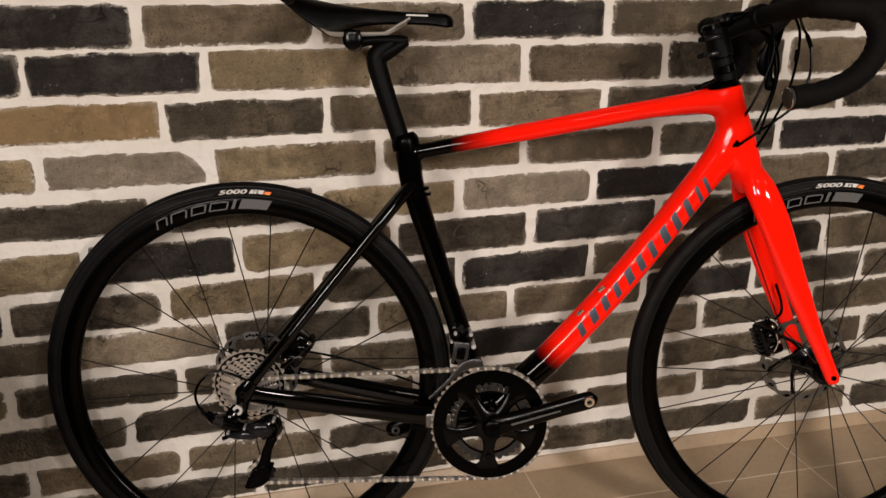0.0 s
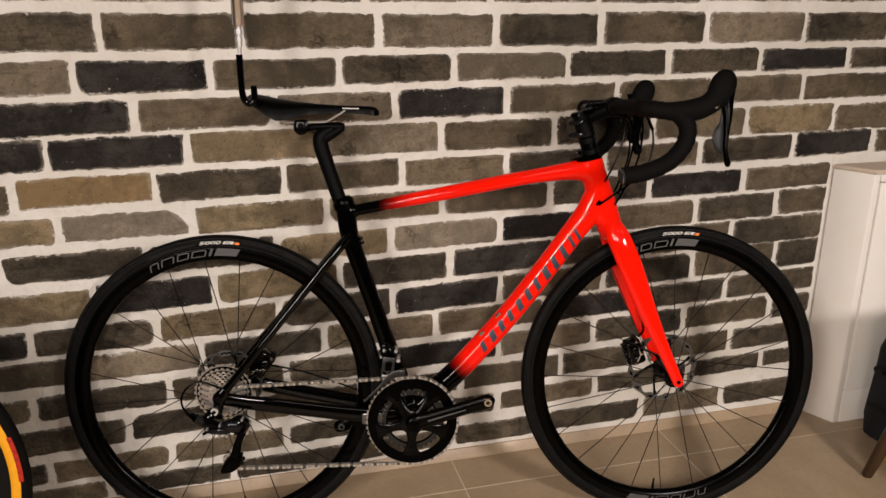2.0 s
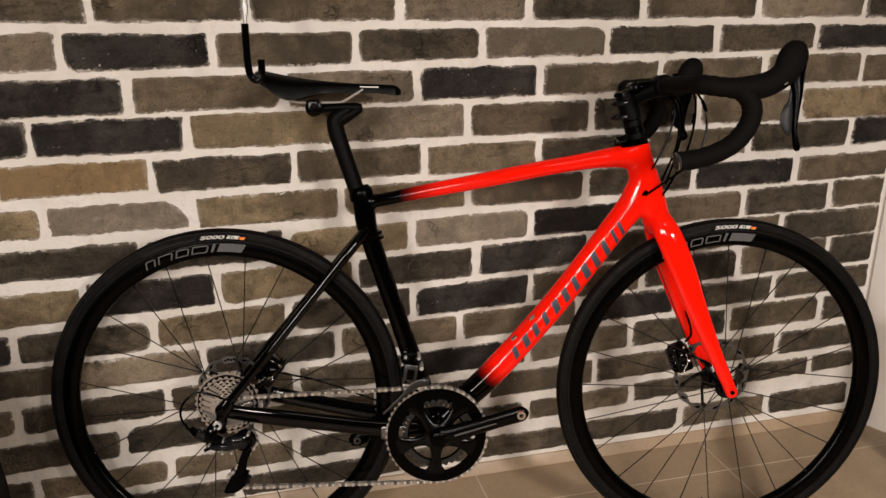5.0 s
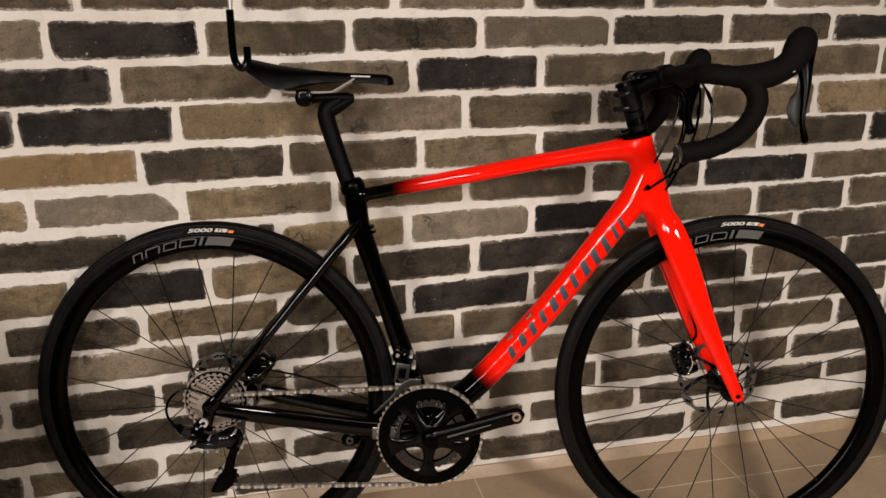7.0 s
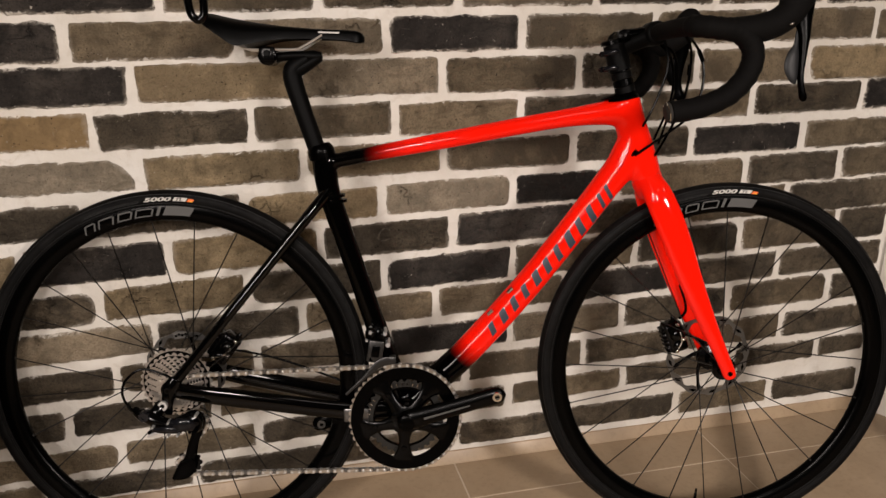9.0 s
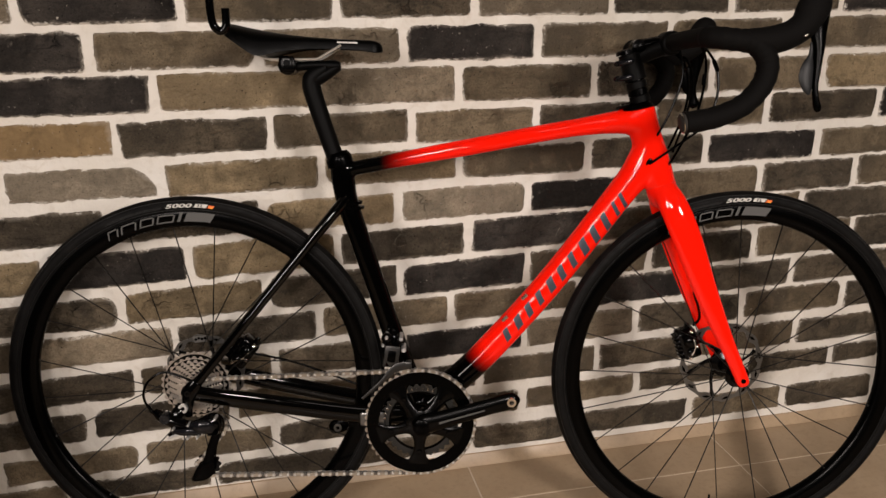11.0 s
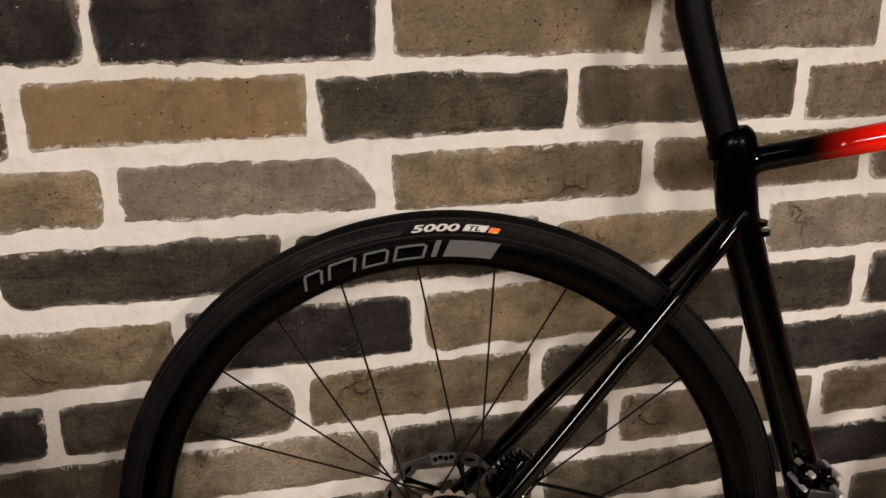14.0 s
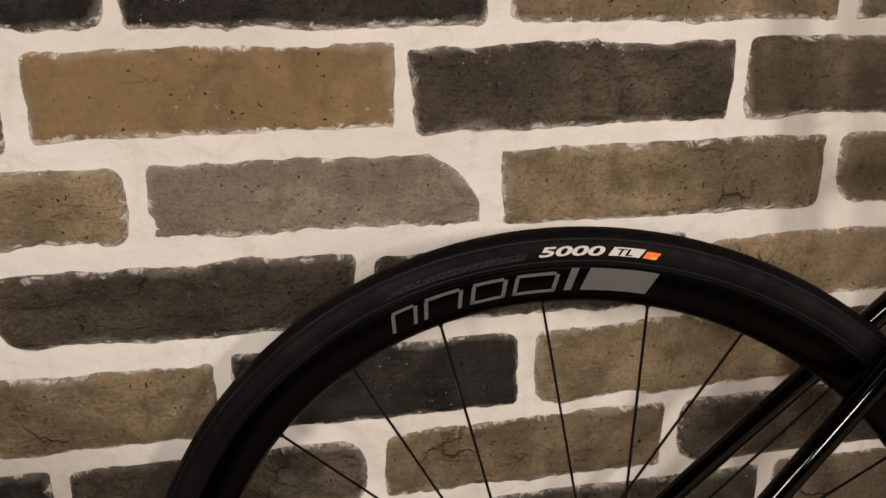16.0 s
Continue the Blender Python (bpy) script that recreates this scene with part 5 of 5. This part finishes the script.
bm = boxed((-0.014, -0.072, 0.203), (-0.004, -0.054, 0.218), 0.003)
part("buckle", bm, black_plastic, rucksack)

# ---- dark case and yellow straw bundle under the stool ----
case = thing("flat_case", "flat dark plastic case lying on the floor under the stool", "case", pose(1.150, -0.30, 0.0))
part("case_body", boxed((0.0, -0.50, 0.0), (0.30, 0.0, 0.115), 0.012), black_plastic, case)
part("case_lid", boxed((0.006, -0.495, 0.1165), (0.294, -0.005, 0.135), 0.008), black_plastic, case)
seam = [(-0.0012, -0.03, 0.10), (-0.0012, -0.20, 0.10), (-0.0012, -0.215, 0.09), (-0.0012, -0.22, 0.02)]
part("case_seam", tube([(*p, 0.0012) for p in spline(seam, 24)], 6), grey_print, case)
broom = thing("straw_bundle", "bundle of bright yellow straw bristles lying on the floor", "broom", pose(1.108, -0.285, 0.0))
rnd = random.Random(4)
bm = bmesh.new()
for k in range(150):
    x, z = rnd.uniform(-0.018, 0.014), rnd.uniform(0.002, 0.030)
    y0, y1 = rnd.uniform(-0.02, 0.01), rnd.uniform(-0.50, -0.28)
    bend = rnd.uniform(-0.012, 0.012)
    add_sweep(bm, [(x * 0.8, y0, max(z * 0.7, 0.002), 0.0010), (x + bend, (y0 + y1) / 2, max(z, 0.002), 0.0012), (x * 1.6 + 2.2 * bend, y1, max(z * rnd.uniform(0.3, 1.1), 0.002), 0.0010)], 4, (1, 0, 0))
part("bristles", bm, straw, broom, "yellow straw bristles")
part("binding", tube([(-0.002, -0.045, 0.016, 0.022, 0.015), (-0.002, -0.052, 0.016, 0.022, 0.015)], 14, (1, 0, 0)), straw, broom)

# ---- clear plastic panel of round knobs on the wall ----
panel = thing("socket_panel", "shiny clear plastic wall panel with rows of round sockets", "socket", pose(1.262, 0.0, 0.847))
part("back_plate", boxed((0.006, -0.010, 0.0), (0.225, -0.002, 0.088), 0.003), panel_back, panel)
part("end_cap", slab(((-0.004, -0.004), (0.004, -0.024), (0.016, -0.024), (0.010, -0.004)), -0.001, 0.089), white_lacquer, panel, "white end cap")
for i in range(5):
    for j in range(2):
        c = (0.041 + i * 0.042, 0.023 + j * 0.042)
        part("knob", lathe([(0.0, -0.030), (0.005, -0.0295), (0.010, -0.027), (0.0150, -0.021), (0.0180, -0.012), (0.0185, -0.009)], 24, c), clear_plastic, panel)
        part("knob_seat", lathe([(0.0186, -0.0100), (0.0200, -0.0112), (0.0204, -0.0095)], 24, c), black_plastic, panel)
    part("stud", lathe([(0.0, -0.020), (0.004, -0.0195), (0.0065, -0.016), (0.0075, -0.010)], 16, (0.062 + i * 0.042 if i < 4 else 0.020, 0.044)), clear_plastic, panel)

# ---- floor tiles, 0.6 m squares ----
shape = None
for i in range(-5, 5):
    for j in range(0, 6):
        x0, y1 = 0.003 + 0.6 * i, -0.143 - 0.6 * (j - 1)
        y1c = min(y1, -0.001)
        lo, hi = (max(x0 + 0.0018, -2.599), max(y1 - 0.6 + 0.0018, -3.199), -0.0009), (min(x0 + 0.5982, 2.599), y1c - 0.0018, 0.0)
        if hi[0] - lo[0] < 0.02 or hi[1] - lo[1] < 0.02:
            continue
        part("tile", boxed(lo, hi, 0.0008, segments=1), tile_stone, floor, smooth=False)

# ---- bricks, course by course: joints along the wall, tone of each brick ----
COURSES = [  # top at x = 0 and its rise per metre, foot and its rise, first joint list, tones
    (1.362, 0.0, 1.300, 0.0, [-1.25, -0.985, -0.72, -0.451, -0.162, 0.105, 0.36, 0.638, 0.913, 1.17, 1.44, 1.70], "dgmdkmgdmkd"),
    (1.281, 0.0, 1.218, 0.0, [-1.13, -0.85, -0.58, -0.30, -0.03, 0.23, 0.50, 0.77, 1.04, 1.30, 1.56], "mdgkmdgmdk"),
    (1.200, 0.001, 1.138, 0.003, [-1.25, -0.985, -0.735, -0.465, -0.19, 0.09, 0.35, 0.62, 0.90, 1.16, 1.43, 1.70], "dmgdgmdgmdm"),
    (1.112, 0.003, 1.043, 0.004, [-1.25, -0.985, -0.72, -0.451, -0.162, 0.105, 0.36, 0.638, 0.913, 1.17, 1.44, 1.70], "kdmmgdmgdmd"),
    (1.025, 0.006, 0.967, 0.012, [-1.31, -1.04, -0.778, -0.516, -0.25, 0.007, 0.282, 0.543, 0.794, 1.056, 1.335, 1.60], "dgkmdgddkdk"),
    (0.952, 0.013, 0.889, 0.014, [-1.20, -0.946, -0.673, -0.39, -0.129, 0.134, 0.412, 0.672, 0.932, 1.205, 1.47, 1.74], "mkmgkmmmmdm"),
    (0.876, 0.011, 0.811, 0.008, [-1.12, -0.848, -0.575, -0.292, -0.023, 0.256, 0.516, 0.777, 1.038, 1.298, 1.56], "kkogmdmomd"),
    (0.795, 0.018, 0.735, 0.019, [-1.19, -0.922, -0.647, -0.379, -0.115, 0.139, 0.391, 0.653, 0.926, 1.175, 1.44, 1.70], "mtdmmdmdkmd"),
    (0.717, 0.018, 0.659, 0.015, [-1.12, -0.849, -0.578, -0.289, -0.018, 0.253, 0.516, 0.789, 1.057], "oloomdkm"),
    (0.641, 0.023, 0.580, 0.020, [-1.24, -0.968, -0.682, -0.404, -0.143, 0.125, 0.353, 0.657, 0.898, 1.057], "mddolkmdm"),
    (0.567, 0.026, 0.501, 0.025, [-1.06, -0.797, -0.545, -0.266, 0.001, 0.27, 0.519, 0.769, 1.057], "okodkdmd"),
    (0.490, 0.034, 0.424, 0.027, [-1.20, -0.935, -0.679, -0.409, -0.141, 0.13, 0.409, 0.665, 0.914, 1.057], "kdodkmdmd"),
    (0.412, 0.030, 0.352, 0.028, [-1.12, -0.847, -0.587, -0.309, -0.034, 0.25, 0.504, 0.772, 1.057], "mgdmmkdd"),
    (0.333, 0.034, 0.273, 0.030, [-1.22, -0.95, -0.667, -0.401, -0.138, 0.129, 0.39, 0.653, 0.919, 1.057], "mdmdkgdmd"),
    (0.251, 0.029, 0.192, 0.030, [-1.03, -0.764, -0.49, -0.225, 0.03, 0.302, 0.548, 0.805, 1.057], "ddmdmdmd"),
    (0.168, 0.033, 0.118, 0.036, [-1.20, -0.938, -0.677, -0.408, -0.15, 0.128, 0.406, 0.685, 0.916, 1.057], "dmmddmddd"),
    (0.088, 0.018, 0.036, 0.010, [-1.09, -0.82, -0.54, -0.26, 0.01, 0.27, 0.547, 0.80, 1.057], "mdddddmd"),
]
JOINT = 0.0096

WORN = {(-0.935, 0.490): ((1, 0.024), (3, 0.030)), (-0.409, 0.490): ((0, 0.030),), (-0.667, 0.333): ((3, 0.022),), (-0.764, 0.251): ((2, 0.03),), (-0.679, 0.490): ((2, 0.02),)}
LIFTED = {(-0.922, 0.795): 0.009, (-0.647, 0.795): 0.004, (-0.379, 0.795): 0.004, (-0.849, 0.717): 0.004, (-0.578, 0.717): 0.003, (-1.12, 0.717): 0.004, (-0.968, 0.641): 0.006}  # bricks laid a little high
SLANTED = {(-0.849, 0.717): (0.046, 0.036)}  # length and drop of a broken upper corner


def brick_mesh(x0, x1, top_at, foot_at, seed, worn=(), slant=None):
    """One worn brick: ragged outline, rounded arrises, a rough face, its back set in the mortar."""
    rnd = random.Random(seed)
    shift = Vector((seed * 3.17 % 97, seed * 1.73 % 89, 0))
    cut = [rnd.uniform(0.004, 0.013) for _ in range(4)]
    if rnd.random() < 0.35:
        cut[rnd.randrange(4)] = rnd.uniform(0.016, 0.028)
    for corner, size in worn:
        cut[corner] = size
    proud = rnd.uniform(0.0030, 0.0070)
    tilt, nod = rnd.uniform(-0.002, 0.002), rnd.uniform(-0.0012, 0.0012)
    rag = rnd.uniform(0.7, 1.5)
    length, tall = x1 - x0, top_at(x0) - foot_at(x0) + 0.0072
    rim = [0.0, 0.0012, 0.0032, 0.0065, 0.0115]

    def stations(size, pitch):
        inner = max(int((size - 0.023) / pitch), 1)
        return rim + [0.0115 + (size - 0.023) * k / inner for k in range(1, inner)] + [size - r for r in rim[::-1]]

    across, upward = stations(length, 0.0055), stations(tall, 0.0065)
    verts, faces, lime = [], [], []
    for ax in across:
        for up in upward:
            x = x0 + ax
            s, t = ax / length, up / tall
            lo, hi = foot_at(x) - 0.0028, top_at(x) + 0.0044
            if slant and x > x1 - slant[0]:
                hi -= (x - x1 + slant[0]) / slant[0] * slant[1]
            h = hi - lo
            z = lo + h * t
            du, dv = min(ax, length - ax), min(t, 1 - t) * h
            corner = cut[(0 if s < 0.5 else 1) + (0 if t < 0.5 else 2)]
            near = min(du, dv)
            if du < corner and dv < corner:
                px, pz = (x0 + corner if s < 0.5 else x1 - corner), (lo + corner if t < 0.5 else hi - corner)
                dx, dz = x - px, z - pz
                far = math.hypot(dx, dz)
                if far > 1e-6:
                    reach = max(abs(dx), abs(dz))
                    x, z = px + dx * reach / far, pz + dz * reach / far
                near = max(0.0, min(near, corner - max(abs(dx), abs(dz))))
            edge = max(0.0, 1 - near / 0.013)
            p = Vector((x, z, 0))
            n1 = noise.noise(p * 26 + shift)
            n2 = noise.noise(p * 130 + shift + Vector((0, 0, 3)))
            n3 = noise.noise(p * 34 + shift + Vector((0, 0, 9)))
            n4 = noise.noise(p * 270 + shift + Vector((0, 0, 14)))
            n0 = noise.noise(p * 11 + shift + Vector((0, 0, 31)))
            x += edge * rag * (0.0020 * n0 + 0.0034 * n1 + 0.0016 * n2 + 0.0006 * n4)
            z += edge * rag * (0.0030 * n0 + 0.0032 * n3 + 0.0016 * n2 - 0.0006 * n4)
            drop = max(0.0, 1 - near / 0.0085) ** 2.2
            y = -proud * (1 - drop) + 0.004 * drop
            y += 0.0016 * noise.noise(p * 48 + shift + Vector((0, 0, 20))) + 0.0007 * n2 + tilt * (s - 0.5) + nod * (t - 0.5)
            chip = noise.noise(Vector((x * 24, z * 34, 40)) + shift)
            if chip > 0.30:
                y += min(0.0040, proud * 0.45, (chip - 0.30) * 0.05) * (1 - drop)
            verts.append((x, y, z))
            lime.append(max(0.0, 1 - near / 0.016) * (1.12 if t < 0.25 else 0.95))
    m = len(upward)
    for i in range(len(across) - 1):
        for j in range(m - 1):
            a = i * m + j
            faces.append((a, a + m, a + m + 1, a + 1))
    me = bpy.data.meshes.new("brick")
    me.from_pydata(verts, [], faces)
    me.polygons.foreach_set("use_smooth", [True] * len(faces))
    me.attributes.new("lime", "FLOAT", "POINT").data.foreach_set("value", lime)
    return me


serial = 0
for top0, rise, foot0, lift, joints, tones in COURSES:
    joints, tones = list(joints), list(tones)
    while joints[0] > -1.75:
        joints.insert(0, joints[0] - 0.267)
        tones.insert(0, "dmgk"[len(tones) % 4])
    while joints[-1] > 1.06 and joints[-1] < 2.2:
        joints.append(joints[-1] + 0.264)
        tones.append("mdgd"[len(tones) % 4])
    for a, b, tone in zip(joints, joints[1:], tones):
        serial += 1
        rnd = random.Random(serial * 7 + 1)
        wob = rnd.uniform(-0.003, 0.003)
        wob = LIFTED.get((round(a, 3), round(top0, 3)), wob)
        x0, x1 = a + JOINT / 2 + rnd.uniform(-0.0015, 0.002), b - JOINT / 2 - rnd.uniform(-0.0015, 0.002)
        if b in (1.057,):
            x1 = 1.052
        me = brick_mesh(x0, x1, lambda x, w=wob: top0 + rise * x + w, lambda x, w=wob: foot0 + lift * x + w * (0.6 if abs(w) <= 0.003 else 1.1), serial, WORN.get((round(a, 3), round(top0, 3)), ()), SLANTED.get((round(a, 3), round(top0, 3))))
        part("brick", me, BRICK[tone], wall)

# ---- the courses above and the far ends of the wall, joined by tone ----
rnd = random.Random(11)
rest = {"d": ([], []), "m": ([], []), "g": ([], [])}


def plain_brick(x0, x1, z0, z1):
    verts, faces = rest[rnd.choice("dmg")]
    n0, p, b = len(verts), rnd.uniform(0.003, 0.007), 0.004
    verts += [(x0, 0.003, z0), (x1, 0.003, z0), (x1, 0.003, z1), (x0, 0.003, z1), (x0 + b, -p, z0 + b), (x1 - b, -p, z0 + b), (x1 - b, -p, z1 - b), (x0 + b, -p, z1 - b)]
    faces += [tuple(n0 + k for k in f) for f in ((4, 5, 6, 7), (0, 1, 5, 4), (1, 2, 6, 5), (2, 3, 7, 6), (3, 0, 4, 7))]


for row in range(15):
    z, x = 1.379 + row * 0.081, -2.58 + (row % 2) * 0.12
    while x < 2.33:
        plain_brick(x, x + 0.252, z, z + 0.062)
        x += 0.266
for row in range(17):
    for x in (-2.58 + (row % 2) * 0.06, -2.32 + (row % 2) * 0.06):
        plain_brick(x, x + 0.252, 0.04 + row * 0.0785, 0.10 + row * 0.0785)
for tone, (verts, faces) in rest.items():
    me = bpy.data.meshes.new("further_bricks")
    me.from_pydata(verts, [], faces)
    tagged(part("further_bricks", me, BRICK[tone], wall), "further courses of dark bricks", kind="stuff")
